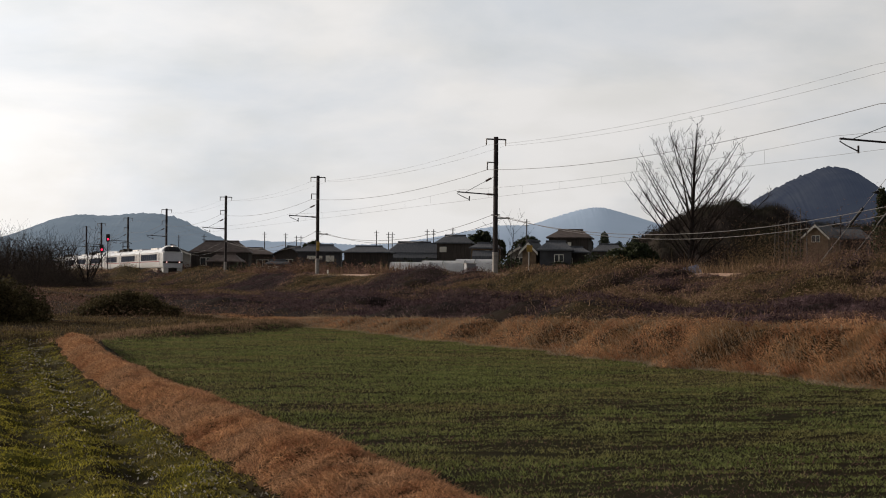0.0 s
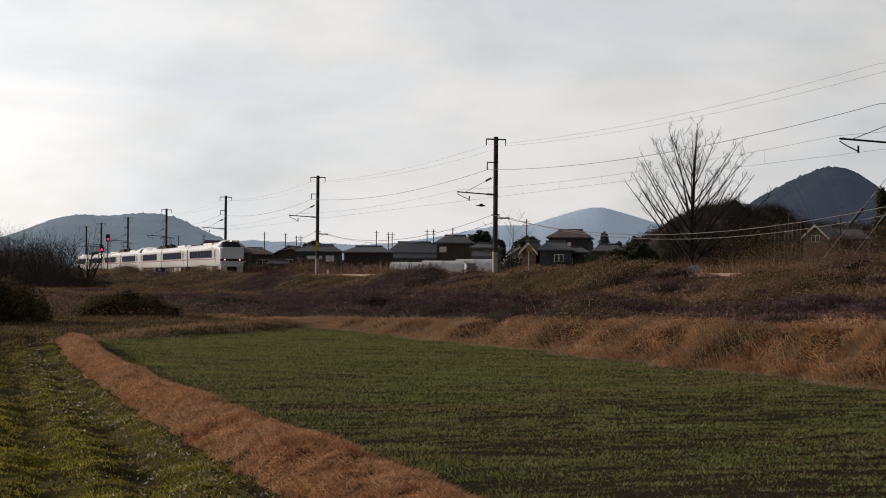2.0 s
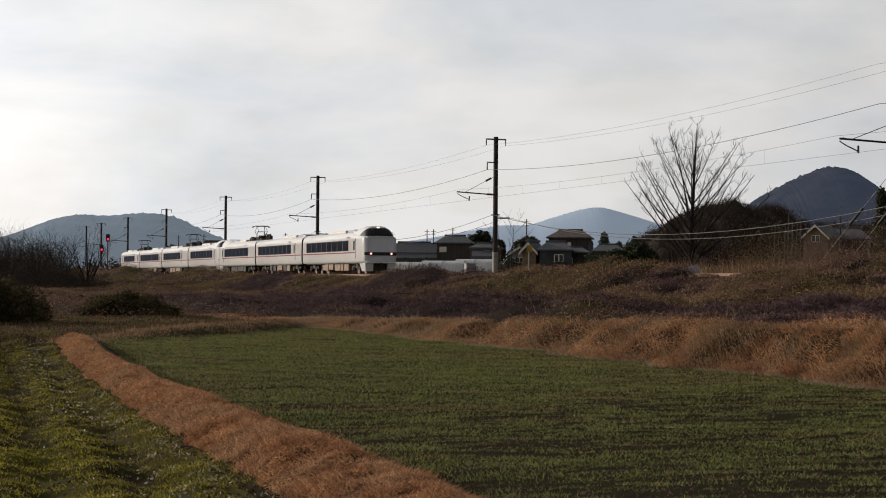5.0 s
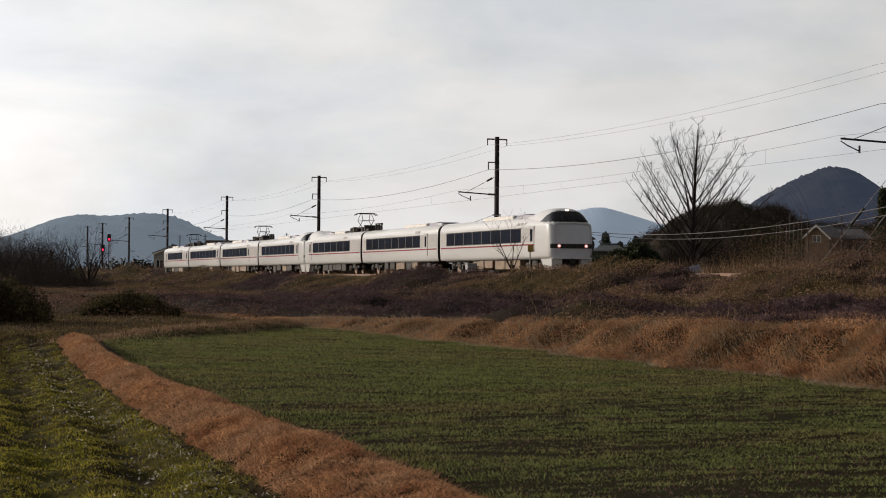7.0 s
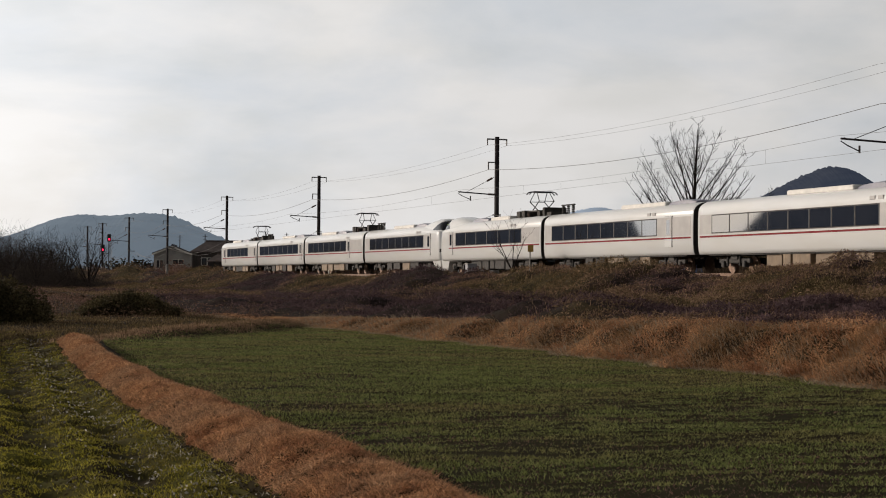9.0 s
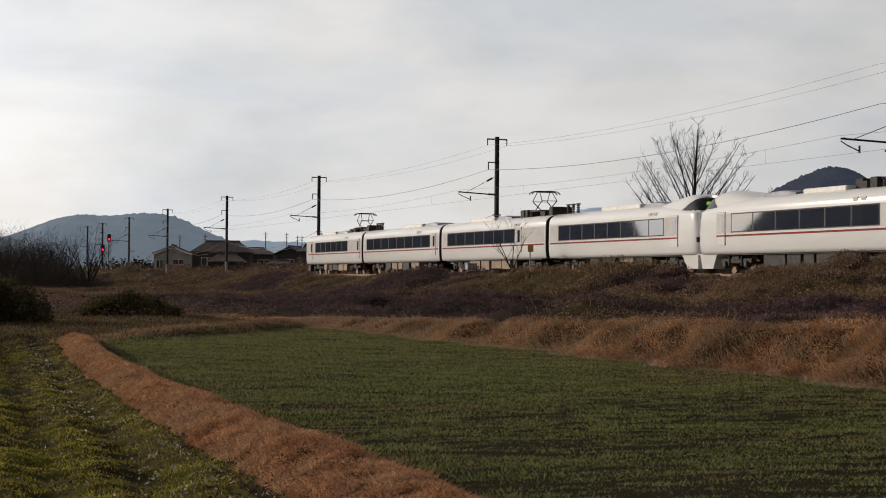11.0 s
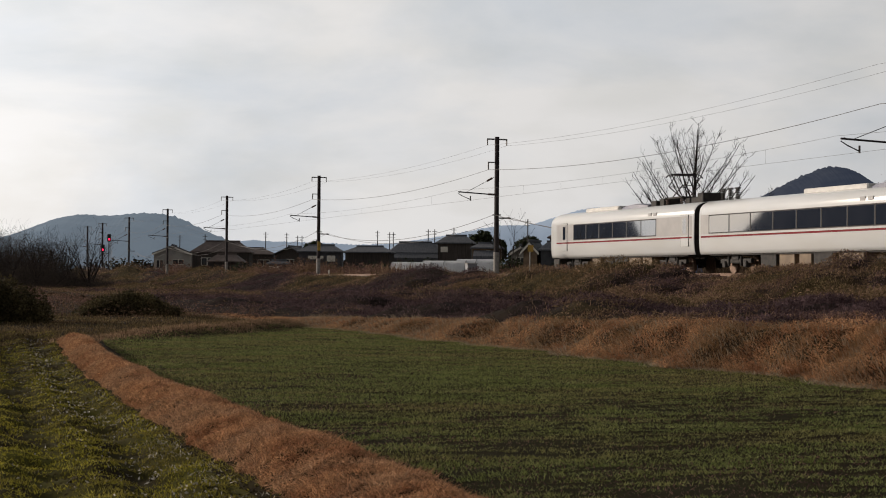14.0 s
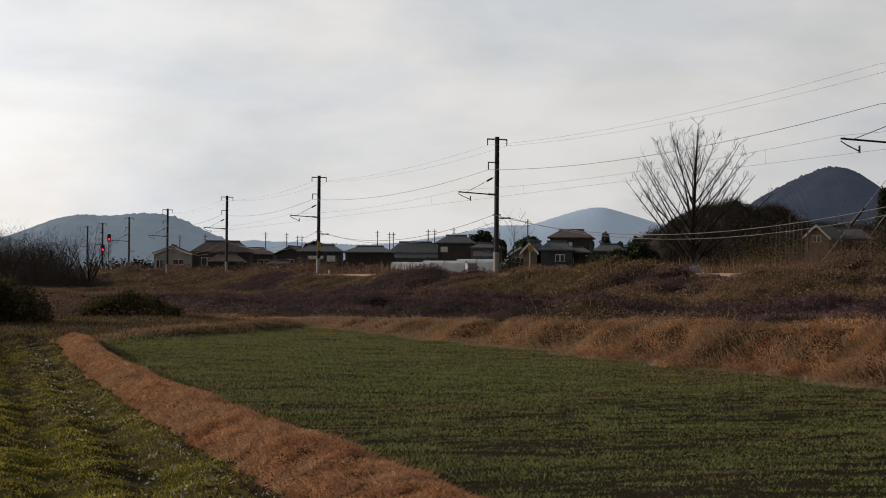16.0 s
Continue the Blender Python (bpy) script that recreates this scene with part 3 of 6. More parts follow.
def roof_unit(parent, y0, y1, kind, top=0.15):
    """Low white air-conditioning casing, or a slate-coloured rounded fairing."""
    b = Build()
    if kind == "white":
        b.box(-0.95, 0.95, y0, y1, 3.50, 3.60 + top, 0.05)
        for k in range(4):
            yy = y0 + (y1 - y0) * (k + 0.5) / 4
            b.tube([(0, yy, 3.60 + top), (0, yy, 3.615 + top)], 0.30, 14)
        part("roof_unit", b.mesh("roof_unit", M["roof_unit"]), parent, "low white air conditioning casing")
    else:
        n = 8
        rings = []
        for k in range(n + 1):
            t = k / n
            hgt = 0.05 + (top + 0.10) * math.sin(math.pi * min(1, t * 0.85 + 0.12)) ** 0.6
            w = 0.98 - 0.15 * abs(2 * t - 1) ** 3
            y = y0 + (y1 - y0) * t
            rings.append([(-w, y, 3.45), (w, y, 3.45), (w * 0.92, y, 3.50 + hgt * 0.8), (w * 0.6, y, 3.50 + hgt), (-w * 0.6, y, 3.50 + hgt), (-w * 0.92, y, 3.50 + hgt * 0.8)])
        b.loft(rings)
        part("roof_fairing", b.mesh("roof_fairing", M["roof_fairing"]), parent, "rounded slate-grey roof fairing")


def pantograph(parent, y):
    """Raised pantograph with crossed lower arms, on insulators, with its boxes and fuses beside it."""
    b = Build()
    for s in (-1, 1):
        b.box(s * 0.55 - 0.05, s * 0.55 + 0.05, y - 1.0, y + 1.0, 3.90, 3.98)
    for k in (-0.85, 0.85):
        b.box(-0.6, 0.6, y + k - 0.06, y + k + 0.06, 3.90, 3.98)
    base = part("pantograph", b.mesh("pantograph", M["under"]), parent, "raised pantograph with crossed arms")
    for s in (-1, 1):
        for k in (-0.85, 0.85):
            ins = Build()
            for q in range(4):
                ins.tube([(s * 0.55, y + k, 3.56 + q * 0.085), (s * 0.55, y + k, 3.62 + q * 0.085)], 0.11, 8, 0.07)
            part("insulator", ins.mesh("insulator", M["insulator"]), base)
    for s in (-1, 1):
        for k in (-1, 1):
            part("lower_arm", Build().tube([(s * 0.45, y - k * 0.45, 3.98), (s * 0.50, y + k * 0.80, 4.55)], 0.032, 6).mesh("lower_arm", M["pole"]), base)
            part("upper_arm", Build().tube([(s * 0.50, y + k * 0.80, 4.55), (s * 0.42, y + k * 0.22, 5.10)], 0.026, 6).mesh("upper_arm", M["pole"]), base)
    for k in (-1, 1):
        part("crossbar", Build().tube([(-0.50, y + k * 0.80, 4.55), (0.50, y + k * 0.80, 4.55)], 0.022, 6).mesh("crossbar", M["pole"]), base)
    hd = Build()
    for k in (-0.24, 0.24):
        hd.tube([(-0.95, y + k, 4.98), (-0.80, y + k, 5.12), (-0.60, y + k, 5.165), (0.60, y + k, 5.165), (0.80, y + k, 5.12), (0.95, y + k, 4.98)], 0.035, 6)
    hd.box(-0.5, 0.5, y - 0.26, y + 0.26, 5.10, 5.13)
    part("collector_head", hd.mesh("collector_head", M["pole"]), base)


def roof_gear(parent, y0, y1, seed):
    rr = random.Random(seed)
    y = y0
    while y < y1 - 0.3:
        w = rr.uniform(0.35, 0.8)
        hh = rr.uniform(0.18, 0.55)
        b = Build().box(-rr.uniform(0.4, 0.85), rr.uniform(0.3, 0.85), y, y + w, 3.50, 3.60 + hh, 0.03)
        part("equipment_box", b.mesh("equipment_box", M["under"]), parent)
        y += w + rr.uniform(0.1, 0.4)


def cable_posts(parent, y0, n, step):
    for k in range(n):
        b = Build()
        y = y0 + k * step
        for q in range(5):
            b.tube([(-0.35, y, 3.56 + q * 0.11), (-0.35, y, 3.65 + q * 0.11)], 0.13, 8, 0.08)
        b.box(-0.42, -0.28, y - 0.2, y + 0.2, 4.10, 4.18)
        part("high_voltage_bushing", b.mesh("high_voltage_bushing", M["under"]), parent)


def under_boxes(parent, half, seed):
    rr = random.Random(seed)
    y = -half + 5.6
    while y < half - 6.6:
        w = rr.uniform(0.7, 2.0)
        m = M["under_box"] if rr.random() < 0.62 else M["under"]
        for s in (-1, 1):
            x = s * rr.uniform(1.18, 1.28)
            b = Build().box(min(x, s * 0.5), max(x, s * 0.5), y, y + w, rr.uniform(0.24, 0.36), 0.90, 0.025)
            part("equipment_box", b.mesh("equipment_box", m), parent)
        y += w + rr.uniform(0.10, 0.5)
    b = Build().box(-1.30, 1.30, -half + 1.2, half - 1.2, 0.86, 0.93)
    part("underframe", b.mesh("underframe", M["under"]), parent)


def make_car(length, front, rear, windows, doors, roof, pan, seed, label):
    """One coach on its bogies; local y runs from its front (negative) to its rear."""
    car = new("train_car")
    h = length / 2
    car_body(length, front, rear, car)
    lo = -h + (2.6 if front == "nose" else 0.5)
    hi = h - (2.6 if rear == "nose" else (1.1 if rear == "cab" else 0.5))
    for s in (-1, 1):
        x = s * 1.4645
        b = Build().box(min(x, s * 1.44), max(x, s * 1.44), lo, hi, 1.90, 2.86)
        part("window_band", b.mesh("window_band", M["band_grey"]), car, "light grey band behind the windows")
        b = Build().box(min(x, s * 1.44), max(x, s * 1.44), lo, hi, 1.74, 1.83)
        part("stripe", b.mesh("stripe", M["stripe"]), car, "thin crimson stripe")
    for y0, y1, n in windows:
        window_row(car, y0, y1, n)
    for y in doors:
        door(car, y)
    for y in (-h + 3.4, h - 3.4):
        bogie(car, y)
    under_boxes(car, h, seed)
    for y0, y1, kind in roof:
        roof_unit(car, y0, y1, kind)
    if pan is not None:
        pantograph(car, pan)
        roof_gear(car, pan + 1.2, pan + 3.0, seed)
        roof_gear(car, pan - 3.4, pan - 1.1, seed + 3)
    for end, sgn in ((front, -1), (rear, 1)):
        if end == "nose":
            nose_parts(h, sgn, car)
        elif end == "plain":
            b = Build().box(-1.05, 1.05, min(sgn * (h - 0.3), sgn * h), max(sgn * (h - 0.3), sgn * h), 1.0, 3.36, 0.04)
            part("gangway", b.mesh("gangway", M["under"]), car, "dark grey gangway bellows")
        else:
            for x0, x1, z0, z1, nm in ((-1.0, -0.42, 2.05, 2.95, "cab_window"), (0.42, 1.0, 2.05, 2.95, "cab_window"), (-0.34, 0.34, 1.05, 2.95, "gangway_door")):
                b = Build().box(x0, x1, sgn * h - 0.02, sgn * h + 0.02, z0, z1, 0.01)
                part(nm, b.mesh(nm, M["car_glass"] if nm == "cab_window" else M["car_grey"]), car)
            b = Build().box(-1.2, 1.2, sgn * (h - 0.5) - 0.45, sgn * (h - 0.5) + 0.45, 0.25, 0.92, 0.05)
            part("skirt", b.mesh("skirt", M["under"]), car)
    # small round vents / number plates high on the side
    for s in (-1, 1):
        for k in (0.0, 0.62):
            b = Build().box(s * 1.40 - 0.06, s * 1.40 + 0.06, -h + 4.6 + k, -h + 5.0 + k, 3.00, 3.16, 0.01)
            part("side_vent", b.mesh("side_vent", M["band_grey"]), car)
    return tagged(car, label, "train car", group="coaches of the express train")


CARS = []
BIRD_FROM, BIRD_TO = (27.38, 64.61, 4.84), (12.27, 69.65, 4.33)


def make_train():
    ends = "ivory express coach with crimson stripe and dark windows"
    spec = [
        # front edge (distance behind the 2nd joint at t = 9), length, front, rear, windows, doors, roof, pantograph
        (-41.85, 21.35, "nose", "plain", [(-5.8, 8.9, 8)], [-7.6], [(-6.0, -3.0, "slate"), (-3.0, 2.6, "white")], None, "leading ivory express coach with round grey nose and lit headlamps"),
        (-20.5, 20.5, "plain", "plain", [(-5.85, 8.7, 8)], [-7.2], [(-9.0, -5.8, "slate"), (-5.8, -0.2, "white")], None, "middle " + ends),
        (0.0, 19.9, "plain", "nose", [(-6.4, 6.35, 6)], [7.4], [(-3.0, 0.6, "white"), (1.5, 4.6, "slate")], -6.2, "ivory express coach with pantograph and streamlined rear end"),
        (19.9, 19.9, "nose", "plain", [(-6.2, 8.1, 8)], [-7.4], [(-5.0, -2.2, "slate"), (-2.2, 3.0, "white")], None, "ivory express coach coupled nose to nose with another"),
        (39.8, 20.5, "plain", "plain", [(-4.75, 8.6, 7)], [-5.5], [(-2.4, 0.4, "slate"), (0.4, 5.6, "white")], -6.2, "ivory express coach with raised pantograph on its roof"),
        (60.3, 20.5, "plain", "plain", [(-7.9, 8.9, 8)], [-8.8], [(-7.6, -4.4, "slate"), (-4.4, 0.8, "white")], None, "middle " + ends),
        (80.8, 19.4, "plain", "cab", [(-5.1, 6.0, 6)], [-8.4, 7.4], [(-2.6, 0.8, "slate"), (0.8, 5.4, "white")], -5.4, "rear ivory express coach with flat-ended driving cab"),
    ]
    for k, (y0, length, front, rear, wins, doors, roof, pan, label) in enumerate(spec):
        car = make_car(length, front, rear, wins, doors, roof, pan, 10 + k, label)
        CARS.append((car, y0 + length / 2))
    led = Build().box(-0.72, -0.08, -19.9 / 2 + 0.36, -19.9 / 2 + 0.40, 3.42, 3.58)
    part("destination_display", led.mesh("destination_display", M["led"]), CARS[3][0], "dim yellow-green display")
    for k in (1, 3, 5):
        car = CARS[k][0]
        cable_posts(car, (spec[k][1] / 2) - 2.2, 3, 0.75)


make_train()
SPEED, JOINT = 20.283, 98.3


def motions():
    for car, off in CARS:
        walk(car, [(t / 2, pose(TRACK, JOINT + off - SPEED * (t / 2 - 9.0), RAIL)) for t in range(0, 33)])
    # the bird crosses in front of the sky from the tree towards the far hill
    p0, p1 = Vector(BIRD_FROM), Vector(BIRD_TO)
    heading = math.degrees(math.atan2(-(p1 - p0).x, -(p1 - p0).y)) * -1 + 180
    rows = []
    for k in range(33):
        p = p0.lerp(p1, (k / 2 - 1.5) / 2.0)
        rows.append((k / 2, pose(p.x, p.y, p.z + 0.15 * math.sin(k * 1.3), 0, 0, heading)))
    walk(BIRD, rows)


M.update({
    # hills: distance haze is put into the blue base colours and the glow
    "hill_far": mat("painted_haze_ridge", (0.20, 0.25, 0.32), (0.23, 0.28, 0.36), 0.012, 1.0, spec=0.0, detail=8, emit=(0.23, 0.275, 0.335), strength=0.66),
    "hill_left": mat("painted_haze_hill", (0.06, 0.08, 0.10), (0.10, 0.12, 0.14), 0.03, 1.0, spec=0.0, detail=10, emit=(0.145, 0.178, 0.215), strength=0.85),
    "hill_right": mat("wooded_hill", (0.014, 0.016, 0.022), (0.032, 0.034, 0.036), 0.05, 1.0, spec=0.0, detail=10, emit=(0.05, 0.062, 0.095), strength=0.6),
    "wood_floor": mat("wood_floor", (0.03, 0.025, 0.018), (0.05, 0.04, 0.03), 0.5, 1.0, spec=0.0),
    "roof_tile": mat("grey_roof_tiles", (0.07, 0.073, 0.083), (0.115, 0.118, 0.13), 2.5, 0.75, bump=0.5, bump_scale=6, spec=0.25, rand=0.2, stretch=(4, 0.4, 1)),
    "roof_rust": mat("brown_sheet_roof", (0.085, 0.065, 0.058), (0.13, 0.1, 0.09), 1.5, 0.75, spec=0.25, rand=0.2),
    "plaster": mat("pale_plaster", (0.3, 0.29, 0.27), (0.42, 0.4, 0.37), 0.8, 0.9, c=(0.38, 0.34, 0.29), c_scale=0.5, rand=0.15),
    "timber": mat("dark_timber_wall", (0.03, 0.024, 0.021), (0.06, 0.048, 0.041), 1.2, 0.9, rand=0.2, stretch=(5, 5, 0.5)),
    "grey_wall": mat("grey_sheet_wall", (0.035, 0.035, 0.04), (0.06, 0.06, 0.066), 1.0, 0.8, rand=0.2),
    "house_glass": mat("house_glass", (0.02, 0.022, 0.025), (0.03, 0.032, 0.036), 1, 0.1),
    "trim": mat("white_trim", (0.62, 0.58, 0.50), (0.72, 0.68, 0.60), 2, 0.7),
    "ochre": mat("ochre_gable_boards", (0.14, 0.092, 0.058), (0.21, 0.14, 0.085), 2, 0.8),
    "film": mat("greenhouse_film", (0.72, 0.71, 0.72), (0.82, 0.81, 0.81), 1.5, 0.35, c=(0.60, 0.58, 0.58), c_scale=0.7, through_light=0.25),
    "cabinet": mat("grey_cabinet", (0.20, 0.20, 0.22), (0.27, 0.27, 0.29), 2, 0.6, c=(0.16, 0.14, 0.12), c_scale=1.5),
    "blue_tarp": mat("blue_tarp", (0.10, 0.16, 0.32), (0.35, 0.42, 0.58), 1.2, 0.5, bump=0.5, bump_scale=4),
    "grey_twigs": mat("grey_brown_twigs", (0.050, 0.040, 0.034), (0.085, 0.068, 0.058), 0.5, 0.95, island=0.4, spec=0.0),
    # leaf green lightened and greyed, which puts distance haze into the colour
    "hazy_leaf": mat("haze_greyed_leaf", (0.050, 0.058, 0.045), (0.085, 0.095, 0.070), 0.8, 0.8, island=0.4, spec=0.1),
    "remains": mat("crop_remains", (0.045, 0.034, 0.022), (0.110, 0.088, 0.060), 3, 0.95, island=0.6, spec=0.05),
    "clod": mat("soil_clod", (0.070, 0.055, 0.028), (0.130, 0.105, 0.048), 3, 0.95, island=0.5, spec=0.05),
    "litter": mat("bleached_grass", (0.26, 0.20, 0.13), (0.38, 0.30, 0.21), 2, 0.9, island=0.35, through_light=0.2),
    # brush core: bramble, brown and olive darkened to paint shade into the hollows
    "bramble_shade": mat("bramble_shade", (0.01, 0.007, 0.007), (0.034, 0.023, 0.021), 3.0, 0.95, bump=0.8, bump_scale=9, c=(0.030, 0.024, 0.014), c_scale=0.5, spec=0.03),
    "brown_shade": mat("brown_brush_shade", (0.016, 0.01, 0.008), (0.05, 0.032, 0.022), 3.0, 0.95, bump=0.8, bump_scale=9, c=(0.060, 0.048, 0.020), c_scale=0.4, spec=0.03),
    "olive_shade": mat("olive_brush_shade", (0.018, 0.014, 0.007), (0.055, 0.042, 0.018), 3.0, 0.95, bump=0.8, bump_scale=9, c=(0.060, 0.040, 0.022), c_scale=0.5, spec=0.03),
    "bush_leaf": mat("olive_bush_leaf", (0.05, 0.042, 0.022), (0.125, 0.1, 0.048), 1.2, 0.8, island=0.5, spec=0.1, through_light=0.2),
    "dead_wood": mat("bleached_dead_wood", (0.075, 0.066, 0.06), (0.125, 0.112, 0.1), 2, 0.9, spec=0.1, rand=0.2),
    "far_wood": mat("leafless_wood", (0.03, 0.025, 0.023), (0.06, 0.049, 0.043), 0.3, 0.95, island=0.4, c=(0.05, 0.05, 0.03), c_scale=0.06, c_amount=0.7, spec=0.0),
    "pale": mat("pale_stubble", (0.42, 0.38, 0.32), (0.60, 0.55, 0.47), 2, 0.9, island=0.3),
})


# ---- plants in masses ----
def stuff(name, me, label, category):
    return tagged(new(name, me), label, category, kind="stuff")


def wheat_field():
    rng = np.random.default_rng(11)
    n = 520000
    u = rng.uniform(0, 1, n)
    y = 9.5 * (66.0 / 9.5) ** u
    x = rng.uniform(2.5, 16.0, n)
    gap = 0.55 * speck(x, y, 0.55, 0.16, 1) + 0.45 * speck(x, y, 0.22, 0.09, 2) + 0.35 * speck(x, y, 2.5, 1.4, 3) + rng.normal(0, 0.08, n)
    keep = (x > ridge_line(y) + 0.50) & (x < bank_line(y) + 0.12) & (gap > 0.64 - 0.29 * smooth(12, 36, y)) & (y < cross_bank(x) - 1.2)
    x, y = x[keep], y[keep]
    h = rng.uniform(0.010, 0.036, len(x)) * (0.6 + 0.8 * speck(x, y, 0.5, 0.2, 4))
    w = rng.uniform(0.006, 0.012, len(x)) * (1 + y / 22)
    pos = np.stack([x, y, height(x, y) - 0.004], 1)
    stuff("wheat", strands("wheat", pos, h, w, 0.045, M["wheat"], 1, two=False), "low green winter wheat sown in rows", "wheat")
    # dry clods and dead stalks between the rows
    n = 60000
    y = 9.5 * (60.0 / 9.5) ** rng.uniform(0, 1, n)
    x = rng.uniform(3, 15, n)
    keep = (x > ridge_line(y) + 0.5) & (x < bank_line(y)) & (speck(x, y, 1.8, 0.9, 9) > 0.45)
    x, y = x[keep], y[keep]
    pos = np.stack([x, y, height(x, y) - 0.003], 1)
    stuff("dead_stalks", strands("dead_stalks", pos, rng.uniform(0.008, 0.03, len(x)), rng.uniform(0.005, 0.012, len(x)) * (1 + y / 30), 0.05, M["brush_brown"], 8, two=False), "brown dead stalks between the wheat rows", "stalks")
    # left field: moss and short weeds on the old ridges
    n = 260000
    u = rng.uniform(0, 1, n)
    y = 9.5 * (50 / 9.5) ** u
    x = rng.uniform(-1.5, 6.0, n)
    f = np.sin((x - 0.062 * y) * 2 * np.pi / 0.78)
    keep = (x < ridge_line(y) - 0.62) & (f * 0.22 + speck(x, y, 0.25, 0.35, 5) + 0.6 * speck(x, y, 0.10, 0.10, 6) + rng.normal(0, 0.1, n) > 0.60)
    x, y = x[keep], y[keep]
    pos = np.stack([x, y, height(x, y) - 0.004], 1)
    stuff("weeds", strands("weeds", pos, rng.uniform(0.008, 0.035, len(x)), rng.uniform(0.006, 0.014, len(x)) * (1 + y / 40), 0.04, M["moss_grass"], 2, two=False),
          "yellow-green moss and short weeds on tilled soil", "weeds")
    n = 36000
    y = 9.5 * (50 / 9.5) ** rng.uniform(0, 1, n)
    x = rng.uniform(-1.5, 6.0, n)
    keep = x < ridge_line(y) - 0.6
    x, y = x[keep], y[keep]
    p = np.stack([x, y, height(x, y) + 0.004], 1)
    stuff("clods", quads("clods", p, rng.uniform(0.004, 0.013, len(x)) * (1 + y / 40), M["clod"], rng, 0.7), "small dark clods of tilled soil", "soil clods")
    # the far end of the left field lies bare and brown
    n = 42000
    y = rng.uniform(25, 47.5, n)
    x = rng.uniform(0.5, 6.0, n)
    keep = (x < ridge_line(y) - 0.6) & (rng.uniform(25, 42, n) < y) & (speck(x, y, 0.5, 1.2, 18) > 0.35)
    x, y = x[keep], y[keep]
    p = np.stack([x, y, height(x, y) + 0.02], 1)
    stuff("crop_remains", quads("crop_remains", p, rng.uniform(0.012, 0.03, len(x)), M["remains"], rng, 0.3), "grey-brown crop remains on bare soil", "crop remains")
    n = 1500
    y = 9.5 * (46 / 9.5) ** rng.uniform(0, 1, n)
    x = ridge_line(y) - 0.95 - np.abs(rng.normal(0, 0.30, n))
    x = np.where(rng.uniform(0, 1, n) < 0.25, rng.uniform(-0.5, 4, n), x)
    keep = (x < ridge_line(y) - 0.75) & (speck(x, y, 0.5, 0.8, 19) > 0.42)
    x, y = x[keep], y[keep]
    p = np.stack([x, y, height(x, y) + 0.018], 1)
    stuff("bleached_leaves", quads("bleached_leaves", p, rng.uniform(0.005, 0.015, len(x)) * (1 + y / 30), M["pale"], rng, 0.6), "bleached dead leaves lying in a furrow", "dead leaves")
    n = 5200
    y = 9.5 * (48 / 9.5) ** rng.uniform(0, 1, n)
    off = np.abs(rng.normal(0, 0.45, n))
    x = ridge_line(y) - 0.68 - off
    x = np.where(rng.uniform(0, 1, n) < 0.2, rng.uniform(-1, 4, n), x)
    keep = (x < ridge_line(y) - 0.66) & (speck(x, y, 0.4, 0.6, 7) > 0.55)
    x, y = x[keep], y[keep]
    pos = np.stack([x, y, height(x, y)], 1)
    stuff("stubble", strands("stubble", pos, rng.uniform(0.01, 0.035, len(x)), rng.uniform(0.008, 0.022, len(x)), 0.06, M["pale"], 3, two=False), "bleached bits of straw stubble on the soil", "stubble")


def straw_mat(name, x, y, up, size, m, seed, label, flat=0.10):
    """Loose short straws lying every way over the ground."""
    rng = np.random.default_rng(seed)
    p = np.stack([x, y, height(x, y) + rng.uniform(0, 1, len(x)) ** 1.5 * up], 1)
    stuff(name, quads(name, p, size, m, rng, flat), label, "dry grass")


def dry_ridge():
    rng = np.random.default_rng(12)
    n = 190000
    y = 8.0 * (44.0 / 8.0) ** rng.uniform(0, 1, n)
    half, mid = ridge_shape(y)
    off = mid + rng.uniform(-1.28, 1.12, n) * half * np.clip((44.6 - y) / 1.5, 0.3, 1) + 0.10 * (speck(y, y * 0, 0.5, 1.0, 3) - 0.5)
    x = ridge_line(y) + off
    tuft = speck(x, y, 0.14, 0.20, 5)
    keep = rng.uniform(0, 1, n) < 0.25 + 0.9 * tuft
    straw_mat("straw_litter", x[keep], y[keep], (0.015 + 0.05 * tuft)[keep], (rng.uniform(0.009, 0.026, n) * (1 + y / 40))[keep], M["straw"], 15, "short rusty dry grass matted over the field ridge", 0.14)
    k = slice(0, 26000)
    x, y, off, tuft = x[k], y[k], off[k], tuft[k]
    pos = np.stack([x, y, height(x, y) - 0.01], 1)
    g1, g2 = speck(x, y, 0.25, 0.3, 8) - 0.5, speck(x, y, 0.25, 0.3, 9) - 0.5
    tilt = np.stack([off * 0.06 + 0.20 * g1, 0.20 * g2, np.zeros(len(x))], 1)
    h = rng.uniform(0.03, 0.085, len(x)) * (0.4 + 1.1 * tuft)
    stuff("dry_grass", strands("dry_grass", pos, h, rng.uniform(0.004, 0.008, len(x)) * (1 + y / 35), 0.10, M["straw"], 4, tilt=tilt), "rusty-brown dry grass blades on the field ridge", "dry grass")


